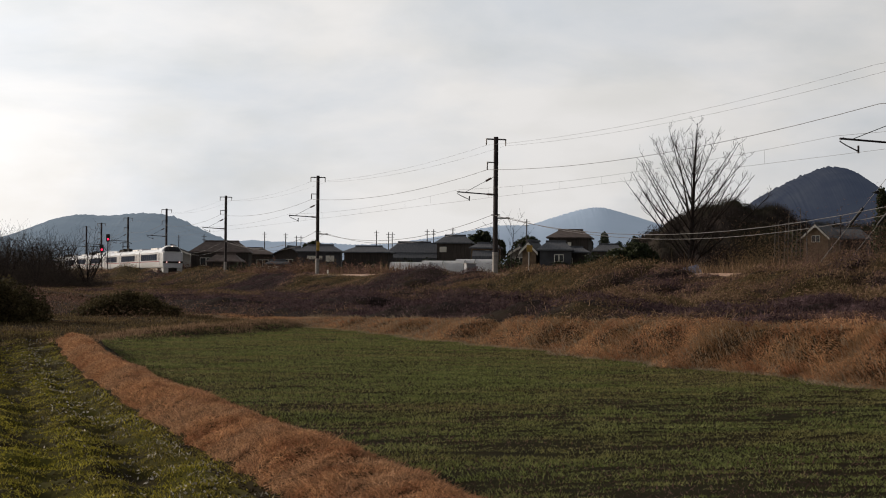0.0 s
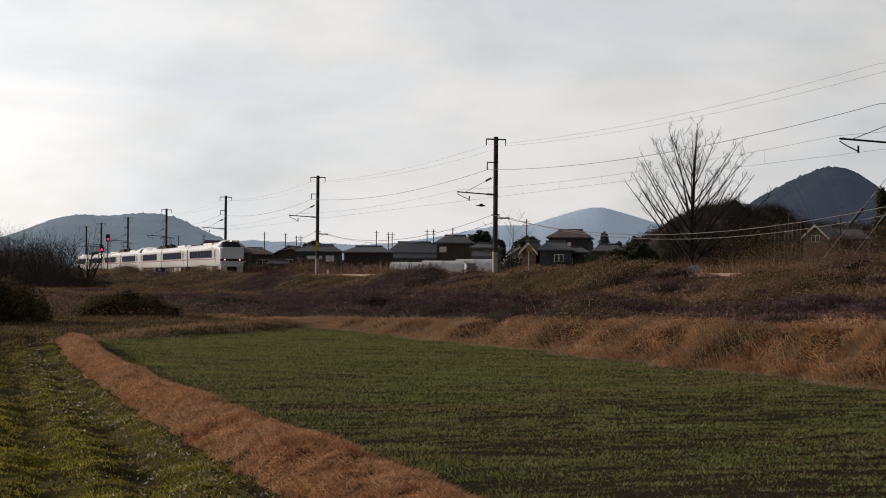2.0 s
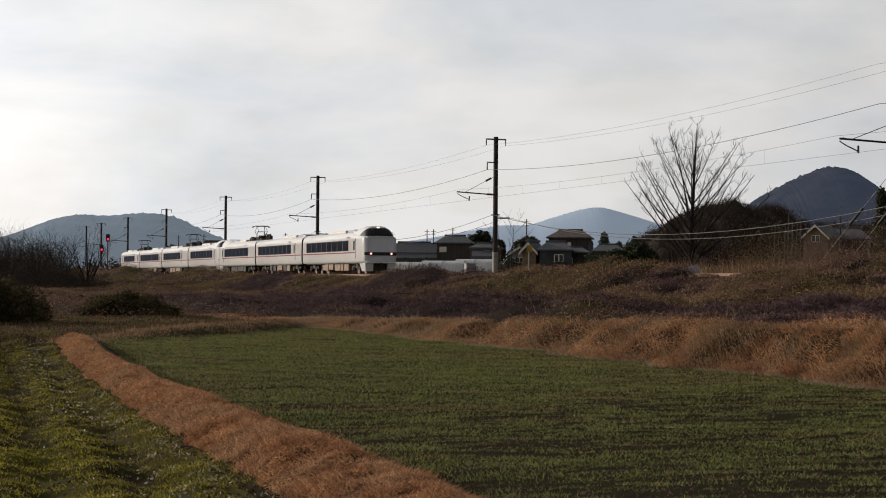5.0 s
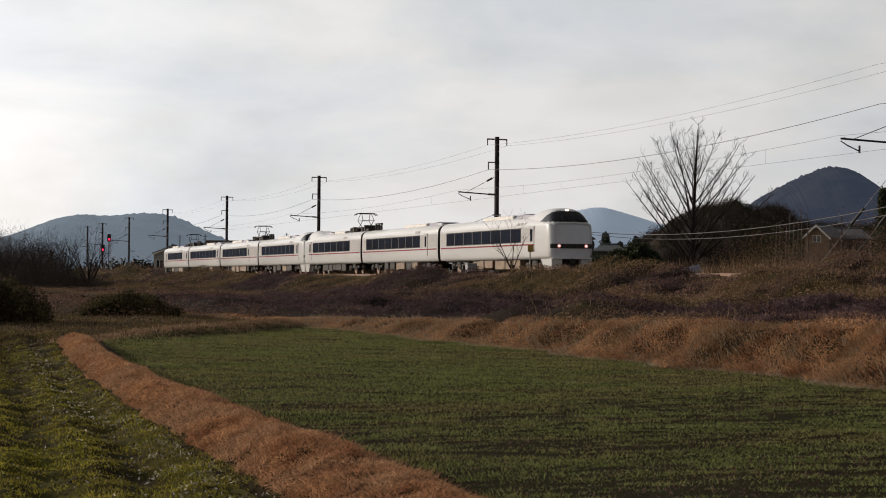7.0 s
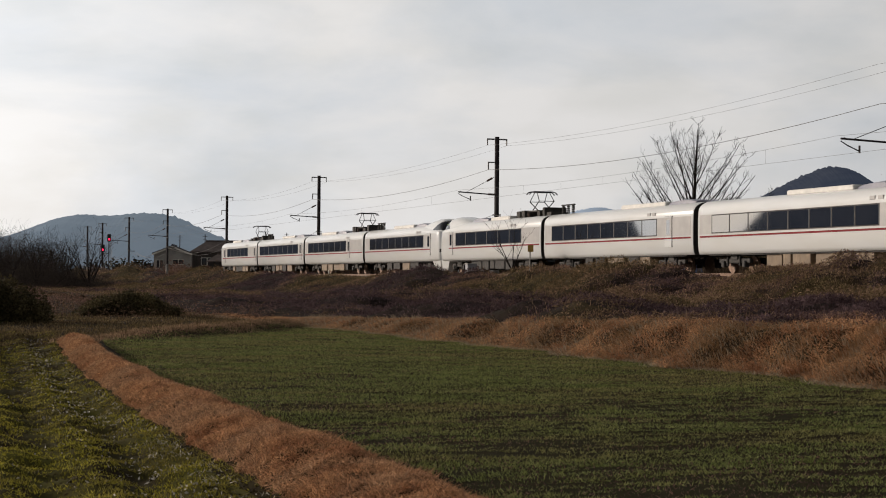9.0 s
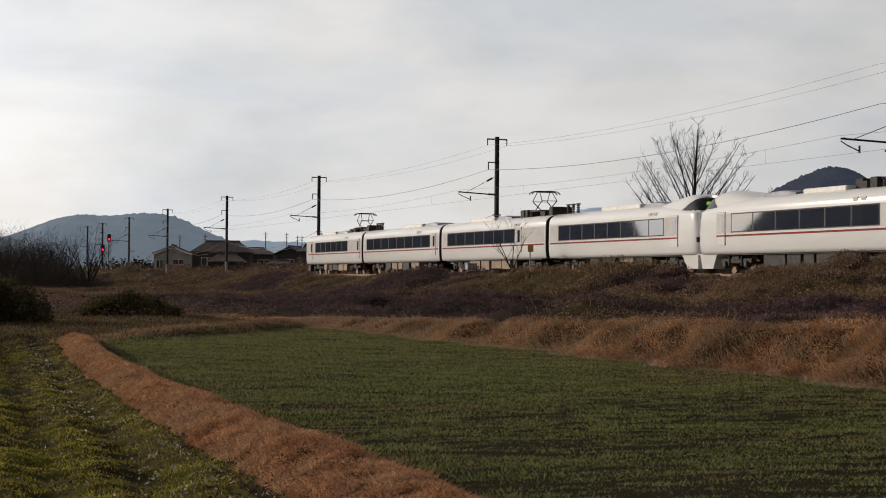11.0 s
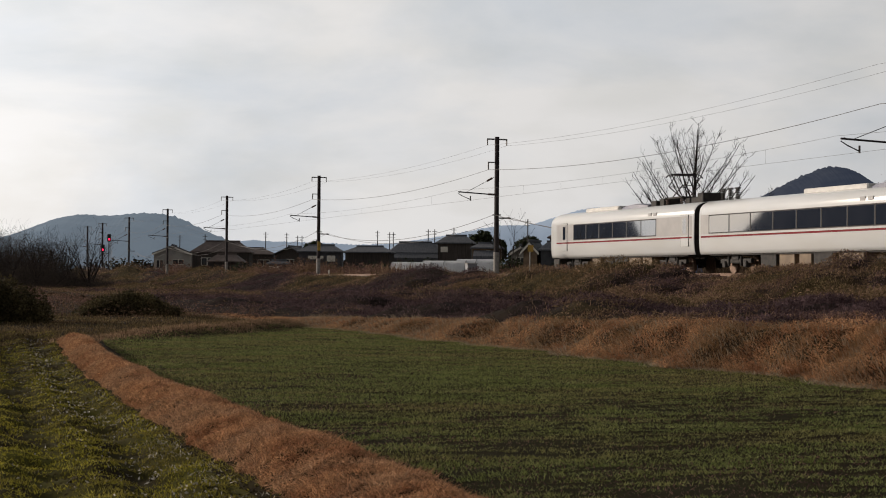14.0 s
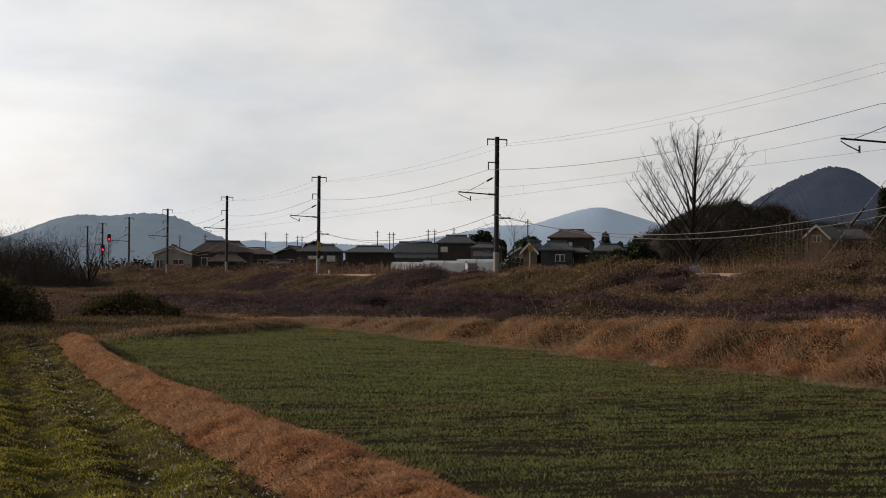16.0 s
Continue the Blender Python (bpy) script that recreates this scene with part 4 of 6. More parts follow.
def dry_bank():
    rng = np.random.default_rng(13)
    n = 80000
    y = 17.0 * (74 / 17.0) ** rng.uniform(0, 1, n)
    off = rng.uniform(-0.15, 2.3, n)
    x = bank_line(y) + off
    tuft = speck(x, y, 0.30, 0.32, 11)
    big = speck(x, y, 1.2, 1.5, 12)
    base = height(x, y)
    pos = np.stack([x, y, base - 0.02], 1)
    h = rng.uniform(0.05, 0.15, n) * (0.30 + 1.3 * tuft) * (0.6 + 0.8 * big) * np.clip(1.2 - (y - 20) / 45, 0.2, 1.2) * np.where(rng.uniform(0, 1, n) < 0.03, 1.7, 1.0)
    w = rng.uniform(0.005, 0.010, n) * (1 + y / 50)
    g1, g2 = speck(x, y, 0.45, 0.5, 13) - 0.5, speck(x, y, 0.45, 0.5, 14) - 0.5
    h = h * np.where(off > 1.25, 0.5, 1.0)
    tilt = np.stack([-0.10 + 0.30 * g1, 0.42 * g2, np.where(off < 1.3, -0.05, 0.0)], 1)
    stuff("tall_dry_grass", strands("tall_dry_grass", pos, np.maximum(h, 0.04), w, 0.12, M["pampas"], 5, tilt=tilt), "tall rusty dry grass hanging down the field bank", "dry grass")
    n = 230000
    y = 17.0 * (74 / 17.0) ** rng.uniform(0, 1, n)
    x = bank_line(y) + rng.uniform(-0.1, 2.3, n)
    tuft = speck(x, y, 0.30, 0.32, 11)
    keep = rng.uniform(0, 1, n) < 0.5 + 0.6 * tuft
    straw_mat("bank_straw", x[keep], y[keep], ((0.02 + 0.14 * tuft + 0.16 * speck(x, y, 0.7, 0.9, 17) ** 2) * np.clip(1.25 - (y - 20) / 42, 0.12, 1.1))[keep], (rng.uniform(0.012, 0.032, n) * (1 + y / 60))[keep], M["pampas"], 16, "matted rusty straw on the field bank", 0.12)
    n = 7000
    y = 17.0 * (60 / 17.0) ** rng.uniform(0, 1, n)
    off = rng.uniform(0.0, 1.5, n)
    x = bank_line(y) + off
    pos = np.stack([x, y, height(x, y) + 0.02], 1)
    tilt = np.stack([np.full(n, -0.10), 0.10 * (speck(x, y, 0.45, 0.5, 14) - 0.5), np.full(n, -0.04)], 1)
    stuff("pale_stems", strands("pale_stems", pos, rng.uniform(0.08, 0.22, n), rng.uniform(0.006, 0.012, n) * (1 + y / 60), 0.10, M["litter"], 7, tilt=tilt), "bleached stems catching the light on the field bank", "dry grass")
    n = 16000
    y = 17.0 * (74 / 17.0) ** rng.uniform(0, 1, n)
    x = bank_line(y) + rng.normal(0.02, 0.14, n)
    pos = np.stack([x, y, height(x, y)], 1)
    stuff("grass_litter", strands("grass_litter", pos, rng.uniform(0.02, 0.07, n), rng.uniform(0.006, 0.014, n) * (1 + y / 60), 0.12, M["litter"], 6), "bleached grass litter along the foot of the bank", "grass litter")


def quads(name, p, size, m, rng, flat=0.45):
    """Small leaf or twig faces at the points p."""
    k = len(p)
    a, b = rng.normal(0, 1, (k, 3)), rng.normal(0, 1, (k, 3))
    a /= np.linalg.norm(a, axis=1)[:, None]
    b -= a * (a * b).sum(1)[:, None]
    b /= np.linalg.norm(b, axis=1)[:, None]
    s = size[:, None]
    v = np.stack([p - a * s, p + b * s * flat, p + a * s, p - b * s * flat], 1).reshape(-1, 3)
    me = bpy.data.meshes.new(name)
    me.vertices.add(len(v))
    me.vertices.foreach_set("co", v.reshape(-1))
    me.loops.add(k * 4)
    me.loops.foreach_set("vertex_index", np.arange(k * 4))
    me.polygons.add(k)
    me.polygons.foreach_set("loop_start", np.arange(k) * 4)
    me.update(calc_edges=True)
    me.materials.append(m)
    return me


def scrub(name, cx, cy, rad, hgt, per, m, seed, label, category="brush", leaf=0.026, z=None, flat=0.22):
    """Rounded tangles of small dead leaves and twig ends, rooted on the ground."""
    rng = np.random.default_rng(seed)
    k = len(cx)
    i = np.repeat(np.arange(k), per)
    d = rng.normal(0, 1, (len(i), 3))
    d /= np.linalg.norm(d, axis=1)[:, None]
    d[:, 2] = np.abs(d[:, 2])
    r = rng.uniform(0, 1, len(i)) ** 0.4
    lump = np.clip(1 + 0.35 * np.sin(d[:, 0] * 6 + i) * np.cos(d[:, 1] * 7 + i * 2.3) + 0.12 * rng.normal(0, 1, len(i)), 0.5, 1.3)
    x, y = cx[i] + d[:, 0] * r * rad[i] * lump, cy[i] + d[:, 1] * r * rad[i] * lump
    base = height(x, y) if z is None else z[i]
    p = np.stack([x, y, base + d[:, 2] * r * hgt[i] * lump], 1)
    size = leaf * rng.uniform(0.5, 1.7, len(i)) * (1 + np.hypot(x, y) / 80)
    return stuff(name, quads(name, p, size, m, rng, flat), label, category)


def clumps(name, cx, cy, rad, hgt, per, m, seed, label, category="brush", width=0.02, z=None, lean=0.55):
    """Bushy tufts: strands that fan out from each centre."""
    rng = np.random.default_rng(seed)
    k = len(cx)
    i = np.repeat(np.arange(k), per)
    a = rng.uniform(0, 2 * np.pi, len(i))
    r = np.sqrt(rng.uniform(0, 1, len(i)))
    x, y = cx[i] + np.cos(a) * r * rad[i], cy[i] + np.sin(a) * r * rad[i]
    base = (height(x, y) if z is None else z[i]) - 0.03
    start = rng.uniform(0, 0.5, len(i)) ** 1.5 * hgt[i]
    pos = np.stack([x, y, base + start * (1 - r * 0.6)], 1)
    h = (hgt[i] * (1 - 0.55 * r ** 2) - start * 0.8).clip(0.05) * rng.uniform(0.45, 1.1, len(i))
    tilt = np.stack([np.cos(a) * r, np.sin(a) * r, np.zeros(len(i))], 1) * (lean * hgt[i] * rng.uniform(0.3, 1.0, len(i)))[:, None]
    w = width * rng.uniform(0.6, 1.6, len(i)) * (1 + np.hypot(x, y) / 90)
    return stuff(name, strands(name, pos, h, w, 0.25 * float(np.mean(hgt)), m, seed, tilt=tilt), label, category)


def canopy(x, y):
    """Height of the winter brush over the embankment and the terrace below it."""
    x, y = np.asarray(x, float), np.asarray(y, float)
    up = 0.42 + 0.58 * smooth(19.0, 31.0, x)
    far = np.clip((y - 70) / 160, 0, 1)
    # near the camera the scrub by the track stands high, farther off it stays below the rails but for some mounds
    tall = np.interp(y, [40, 48, 54, 60, 68, 80, 104, 124, 150, 210], [1.7, 1.5, 1.1, 0.90, 1.1, 1.35, 1.05, 0.75, 0.66, 1.85])
    big = domes(x, y, 3.8, 5.0, 51, 0.12, 0.62) * (1 - far) + domes(x, y, 5.0, 15.0, 52, 0.12, 0.66) * far
    mid = domes(x, y, 1.7, 2.3, 53, 0.15, 0.66) * (1 - far) + domes(x, y, 2.3, 6.5, 54, 0.15, 0.7) * far
    fine = domes(x, y, 0.75, 1.0, 55, 0.2, 0.75)
    c = 0.10 + up * tall * (0.66 * big + 0.34 * big * mid + 0.30 * mid) + 0.24 * fine * (0.3 + 0.7 * mid)
    c = c * (0.70 + 0.6 * speck(x, y, 9.0, 16.0, 56))
    c = np.maximum(c, 0.34 * tall * smooth(33.0, 35.5, x) * smooth(60, 72, y) * smooth(130, 112, y) * (0.7 + 0.5 * mid))
    # it thins out at the ballast and at the edge of the bank
    lip = np.where(y < 104, 38.2, 37.6)
    return c * smooth(lip + 0.2, lip - 2.2, x) * smooth(0.9, 3.0, x - bank_line(y)) * smooth(400, 330, y)


def brush_tone(x, y):
    """0 to 1 for bramble, brown brush, tan grass and olive scrub, in drifts over the slope."""
    t = 0.62 * speck(x, y, 5.0, 9.0, 26) + 0.38 * speck(x, y, 1.8, 3.2, 27)
    return 0.5 + 1.25 * (t - 0.5) - 0.05 - 0.10 * smooth(58, 44, y) + 0.05 * smooth(105, 85, y) + 0.26 * smooth(150, 210, y) + 0.10 * smooth(28, 36, x) - 0.24 * smooth(25, 18, x) * smooth(120, 90, y)


def embankment_brush():
    rng = np.random.default_rng(14)
    # the matted body of the brush, coloured dark as the shade among its leaves
    xs = np.concatenate([np.arange(14.5, 24, 0.4), np.arange(24, 38.6, 0.24)])
    ys = np.concatenate([np.arange(24, 110, 0.32), np.arange(110, 190, 0.8), np.arange(190, 404, 2.0)])
    X, Y = np.meshgrid(xs, ys)
    C = canopy(X, Y)
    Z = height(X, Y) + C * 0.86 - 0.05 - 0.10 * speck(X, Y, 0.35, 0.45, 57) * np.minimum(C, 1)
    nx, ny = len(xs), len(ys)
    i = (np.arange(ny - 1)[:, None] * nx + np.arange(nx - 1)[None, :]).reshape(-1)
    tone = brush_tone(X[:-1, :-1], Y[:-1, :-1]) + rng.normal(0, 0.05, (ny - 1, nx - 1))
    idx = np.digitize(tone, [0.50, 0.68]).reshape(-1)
    me = mesh_from("brush_mass", np.stack([X, Y, Z], -1).reshape(-1, 3).tolist(), np.stack([i, i + 1, i + nx + 1, i + nx], 1).tolist(), [M["bramble_shade"], M["brown_shade"], M["olive_shade"]], idx.tolist(), smooth=True)
    stuff("brush_mass", me, "matted core of the winter brush on the railway embankment, coloured dark as shade", "brush")

    def scatter(n, y0=26, y1=380):
        q = rng.uniform(0, 1, n)
        y = 1 / (1 / (y0 + 12) + (1 / (y1 + 12) - 1 / (y0 + 12)) * q) - 12
        x = 15.6 + (38.3 - 15.6) * rng.uniform(0, 1, n) ** 0.8
        return x, y

    x, y = scatter(620000)
    c = canopy(x, y)
    tone = brush_tone(x, y) + rng.normal(0, 0.07, len(x))
    # leaves thin out in hollows, where the darkened core shows as shade
    crest = (c + 0.3) / (0.3 + np.maximum(np.maximum(canopy(x + 0.5, y), canopy(x - 0.5, y)), np.maximum(canopy(x, y + 0.8), canopy(x, y - 0.8))))
    keep = (c > 0.05) & (rng.uniform(0, 1, len(x)) < (0.05 + 2.2 * np.clip(crest - 0.52, 0, 1)) * (0.3 + 1.1 * speck(x, y, 0.6, 0.9, 58)))
    x, y, c, tone = x[keep], y[keep], c[keep], tone[keep]
    z = height(x, y) + c * rng.uniform(0.80, 1.04, len(x)) + rng.uniform(-0.03, 0.07, len(x))
    p = np.stack([x, y, z], 1)
    size = rng.uniform(0.016, 0.050, len(x)) * (1 + np.hypot(x, y) / 110)
    kinds = ((-9, 0.47, "bramble", "bramble", "dark leafless bramble on the railway embankment"), (0.47, 0.62, "brown_brush", "brush_brown", "matted brown winter brush on the railway embankment"),
             (0.62, 0.70, "tan_brush", "tan_brush", "tan dead stems in the embankment brush"), (0.70, 9, "olive_brush", "brush_green", "olive green scrub on the railway embankment"))
    for lo, hi, nm, m, label in kinds:
        k = (tone >= lo) & (tone < hi)
        stuff(nm, quads(nm, p[k], size[k], M[m], rng, 0.24), label, "brush")
    # standing stems and grass blades, which break the outline of the heaps
    x, y = scatter(120000)
    c = canopy(x, y)
    tone = brush_tone(x, y) + rng.normal(0, 0.09, len(x))
    keep = (c > 0.12) & (rng.uniform(0, 1, len(x)) < 0.15 + 1.1 * speck(x, y, 0.9, 1.3, 59) ** 2)
    x, y, c, tone = x[keep], y[keep], c[keep], tone[keep]
    pos = np.stack([x, y, height(x, y) + c * 0.84], 1)
    h = rng.uniform(0.10, 0.34, len(x)) * (0.5 + 0.5 * np.minimum(c, 1.4))
    w = rng.uniform(0.006, 0.014, len(x)) * (1 + np.hypot(x, y) / 70)
    for lo, hi, nm, m, label in ((-9, 0.50, "bramble_stems", "bramble", "thin dark bramble stems"), (0.50, 0.62, "dead_grass", "tan_brush", "tan tufts of dead grass on the embankment"), (0.62, 9, "olive_stems", "brush_green", "olive stems and grass on the embankment")):
        k = (tone >= lo) & (tone < hi)
        stuff(nm, strands(nm, pos[k], h[k], w[k], 0.16, M[m], 60, two=False), label, "stalks")
    # grass along the ballast, on both sides of the track
    def verge(name, n, x0, x1, y0, y1, lo, hi, m, seed, label):
        q = rng.uniform(0, 1, n)
        y = 1 / (1 / (y0 + 12) + (1 / (y1 + 12) - 1 / (y0 + 12)) * q) - 12
        x = rng.uniform(x0, x1, n)
        clumps(name, x, y, rng.uniform(0.3, 0.7, n), rng.uniform(lo, hi, n) * (0.4 + 1.0 * speck(x, y, 3, 7, seed)) * np.interp(y, [60, 92, 106, 150, 162], [1, 1, 0.42, 0.42, 1]), 26, M[m], seed, label, "grass", width=0.014, lean=0.3)
    verge("verge_grass", 900, 37.0, 38.3, 60, 345, 0.15, 0.45, "brush_green", 25, "grassy verge along the ballast")
    verge("field_reeds", 2200, 45.0, 56, 60, 330, 0.9, 1.9, "tan_brush", 26, "tall tan reeds and weeds behind the track")
    verge("brown_reeds", 2200, 45.5, 58, 60, 330, 0.9, 2.0, "brush_brown", 27, "brown weeds and bramble behind the track")
    n = 420
    x, y = rng.uniform(45.3, 51, n), rng.uniform(58, 128, n)
    up = rng.uniform(0.6, 1.0, n) * np.interp(y, [58, 70, 88, 93, 104, 128], [3.6, 4.3, 3.9, 1.4, 1.2, 1.5])
    scrub("thicket", x, y, rng.uniform(0.7, 1.3, n), up, 260, M["brush_brown"], 28, "bare brown thicket behind the track", "thicket", flat=0.15)
    n = 800
    y = 1 / (1 / 120 + (1 / 345 - 1 / 120) * rng.uniform(0, 1, n))
    x = rng.uniform(45.2, 50, n)
    scrub("rough_hedge", x, y, rng.uniform(0.7, 1.4, n), rng.uniform(0.6, 1.0, n) * np.interp(y, [108, 148, 158, 185, 300], [0.75, 0.75, 1.9, 2.4, 3.0]) * (0.55 + 0.6 * speck(x, y, 3, 12, 33)), 130, M["brush_brown"], 33, "rough brown hedge between the track and the village", "hedge", leaf=0.04, flat=0.22)


def leaves(name, c, size, n, m, seed, leaf=0.12, hollow=0.35, lumps=0):
    """A crown of many small leaf faces within an uneven outline; c and size are lists of lobes."""
    rng = np.random.default_rng(seed)
    per = max(1, n // len(c))
    pts = []
    for cc, ss in zip(c, size):
        d = rng.normal(0, 1, (per, 3))
        d /= np.linalg.norm(d, axis=1)[:, None]
        r = hollow + (1 - hollow) * rng.uniform(0, 1, per) ** 0.5
        k = 1 + 0.22 * np.sin(d[:, 0] * 5 + seed) * np.cos(d[:, 1] * 6 + d[:, 2] * 4)
        pts.append(np.array(cc) + d * (r * k)[:, None] * np.array(ss))
    p = np.concatenate(pts)
    k = len(p)
    a, b = rng.normal(0, 1, (k, 3)), rng.normal(0, 1, (k, 3))
    a /= np.linalg.norm(a, axis=1)[:, None]
    b -= a * (a * b).sum(1)[:, None]
    b /= np.linalg.norm(b, axis=1)[:, None]
    s = (leaf * rng.uniform(0.6, 1.4, k))[:, None]
    v = np.stack([p - a * s, p + b * s * 0.6, p + a * s, p - b * s * 0.6], 1).reshape(-1, 3)
    me = bpy.data.meshes.new(name)
    me.vertices.add(len(v))
    me.vertices.foreach_set("co", v.reshape(-1))
    me.loops.add(k * 4)
    me.loops.foreach_set("vertex_index", np.arange(k * 4))
    me.polygons.add(k)
    me.polygons.foreach_set("loop_start", np.arange(k) * 4)
    me.update(calc_edges=True)
    me.materials.append(m)
    return me


def bare_branches(seed, height_m, spread, first, levels, fan=0.5, kids=(3, 5), trunk_r=0.16, limb_from=0.12, up=0.25):
    """Trunk and branch segments of a leafless tree: lists of (start, end, radius, radius)."""
    rr = random.Random(seed)
    trunk, twigs = [], []

    def grow(p, d, length, r, lev):
        n = 4 if lev < 2 else 3
        pts, q, dd = [p], p.copy(), d.copy()
        for k in range(n):
            dd = (dd + Vector((rr.gauss(0, 0.055), rr.gauss(0, 0.055), rr.gauss(0, 0.04) + up * 0.12))).normalized()
            q = q + dd * length / n
            pts.append(q.copy())
        for k in range(n):
            a, b = r * (1 - 0.8 * k / n), r * (1 - 0.8 * (k + 1) / n)
            (trunk if lev <= 1 else twigs).append((pts[k], pts[k + 1], max(a, 0.006), max(b, 0.005)))
        if lev >= levels:
            return
        for k in range(rr.randint(*kids) + (2 if lev == 1 else 0)):
            t = rr.uniform(0.25, 0.98)
            j = min(n - 1, int(t * n))
            at = pts[j].lerp(pts[j + 1], t * n - j)
            az = rr.uniform(0, 2 * math.pi)
            side = Vector((math.cos(az), math.sin(az), rr.uniform(0.0, 0.5)))
            nd = (dd + side * rr.uniform(0.45, 0.85) * (1 + fan * 0.3)).normalized()
            grow(at, nd, length * rr.uniform(0.32, 0.56), r * (1 - 0.7 * t) * 0.6, lev + 1)

    base = Vector((0, 0, -0.3))
    top = Vector((rr.gauss(0, 0.1), rr.gauss(0, 0.1), height_m * limb_from))
    trunk.append((base, top, trunk_r * 1.25, trunk_r))
    for k in range(first):
        az = 2 * math.pi * (k + rr.uniform(-0.25, 0.25)) / first
        tilt = fan * (0.08 if k == 0 else rr.uniform(0.55, 1.05))
        d = Vector((math.cos(az) * tilt, math.sin(az) * tilt, 1.0)).normalized()
        reach = height_m * (1 - limb_from) / max(d.z, 0.55) * rr.uniform(0.72, 0.98)
        start = base.lerp(top, rr.uniform(0.55, 1.0)) if k else top
        grow(start, d, min(reach, spread * 1.6), trunk_r * rr.uniform(0.42, 0.62), 1)
    return trunk, twigs


def fan_branches(seed, top=10.1):
    """A straight leader with long straight limbs that leave it low down, all set with short spurs."""
    rr = random.Random(seed)
    trunk, twigs = [], []

    def spurs(pts, r, n, lo, hi, lev):
        for _ in range(n):
            t = rr.uniform(0.22, 1.0)
            k = min(len(pts) - 2, int(t * (len(pts) - 1)))
            at = pts[k].lerp(pts[k + 1], t * (len(pts) - 1) - k)
            along = (pts[k + 1] - pts[k]).normalized()
            az = rr.uniform(0, 2 * math.pi)
            d = (along * 0.75 + Vector((math.cos(az), math.sin(az), 0.25)) * rr.uniform(0.5, 0.9)).normalized()
            ln = rr.uniform(lo, hi) * (1.15 - 0.55 * t)
            mid = at + d * ln * 0.5
            tip = mid + (d + Vector((0, 0, 0.35))).normalized() * ln * 0.5
            rad = max(0.008, r * (1 - 0.75 * t) * 0.42)
            twigs.append((at, mid, rad, rad * 0.75))
            twigs.append((mid, tip, rad * 0.75, 0.006))
            if lev:
                spurs([at, mid, tip], rad, 3, lo * 0.45, hi * 0.45, lev - 1)

    stem = [Vector((0, 0, -0.3)), Vector((0.03, 0, 1.4)), Vector((0.0, 0.02, 3.2)), Vector((0.12, 0, 5.5)), Vector((0.22, 0.03, 7.8)), Vector((0.38, 0, top))]
    rad = (0.26, 0.21, 0.145, 0.10, 0.058, 0.012)
    for k in range(5):
        trunk.append((stem[k], stem[k + 1], rad[k], rad[k + 1]))
    spurs(stem[2:], 0.08, 20, 0.5, 1.3, 1)
    count = 34
    for k in range(count):
        f = k / (count - 1)
        z = 0.9 + 5.6 * f ** 1.3
        j = 0 if z < 1.4 else (1 if z < 3.2 else (2 if z < 5.5 else 3))
        at = stem[j].lerp(stem[j + 1], (z - stem[j].z) / (stem[j + 1].z - stem[j].z))
        az = k * 2.399 + rr.uniform(-0.3, 0.3)
        lean = radians((68 - 32 * f) * rr.uniform(0.55, 1.0))
        d = Vector((math.cos(az) * math.sin(lean), math.sin(az) * math.sin(lean), math.cos(lean)))
        reach = 0.5
        while (((at + d * reach).x - 0.1) / 5.2) ** 2 + ((at + d * reach).y / 5.2) ** 2 + (((at + d * reach).z - 5.1) / 4.8) ** 2 < 1:
            reach += 0.1
        reach *= rr.uniform(0.86, 1.04)
        pts, q = [at], at.copy()
        for _ in range(5):
            d = (d + Vector((rr.gauss(0, 0.035), rr.gauss(0, 0.035), 0.035))).normalized()
            q = q + d * reach / 5
            pts.append(q.copy())
        r0 = (0.080 - 0.045 * f) * rr.uniform(0.8, 1.15)
        for a in range(5):
            trunk.append((pts[a], pts[a + 1], r0 * (1 - 0.17 * a), r0 * (1 - 0.17 * (a + 1))))
        spurs(pts, r0, int(7 + reach * 1.6), 0.45, 1.25, 1)
    return trunk, twigs


def limbs_mesh(name, segs, m, sides=4):
    b = Build()
    for p, q, r0, r1 in segs:
        d = (q - p).normalized()
        u = d.orthogonal().normalized()
        w = d.cross(u)
        k = len(b.v)
        for c, r in ((p, r0), (q, r1)):
            for i in range(sides):
                t = 2 * math.pi * i / sides
                b.v.append(tuple(c + u * r * math.cos(t) + w * r * math.sin(t)))
        for i in range(sides):
            j = (i + 1) % sides
            b.f.append((k + i, k + j, k + sides + j, k + sides + i))
    return b.mesh(name, m, smooth=True)


def bare_tree(x, y, z, seed, height_m, spread, first, levels, label, name="bare_tree", **kw):
    t = new(name)
    t.matrix_basis = pose(x, y, float(height(x, y)))
    trunk, twigs = bare_branches(seed, height_m, spread, first, levels, **kw)
    part("trunk", limbs_mesh("trunk", trunk, M["bark"], 6), t)
    part("crown", limbs_mesh("crown", twigs, M["twig"], 3), t, "fine bare winter twigs")
    return tagged(t, label, "tree")


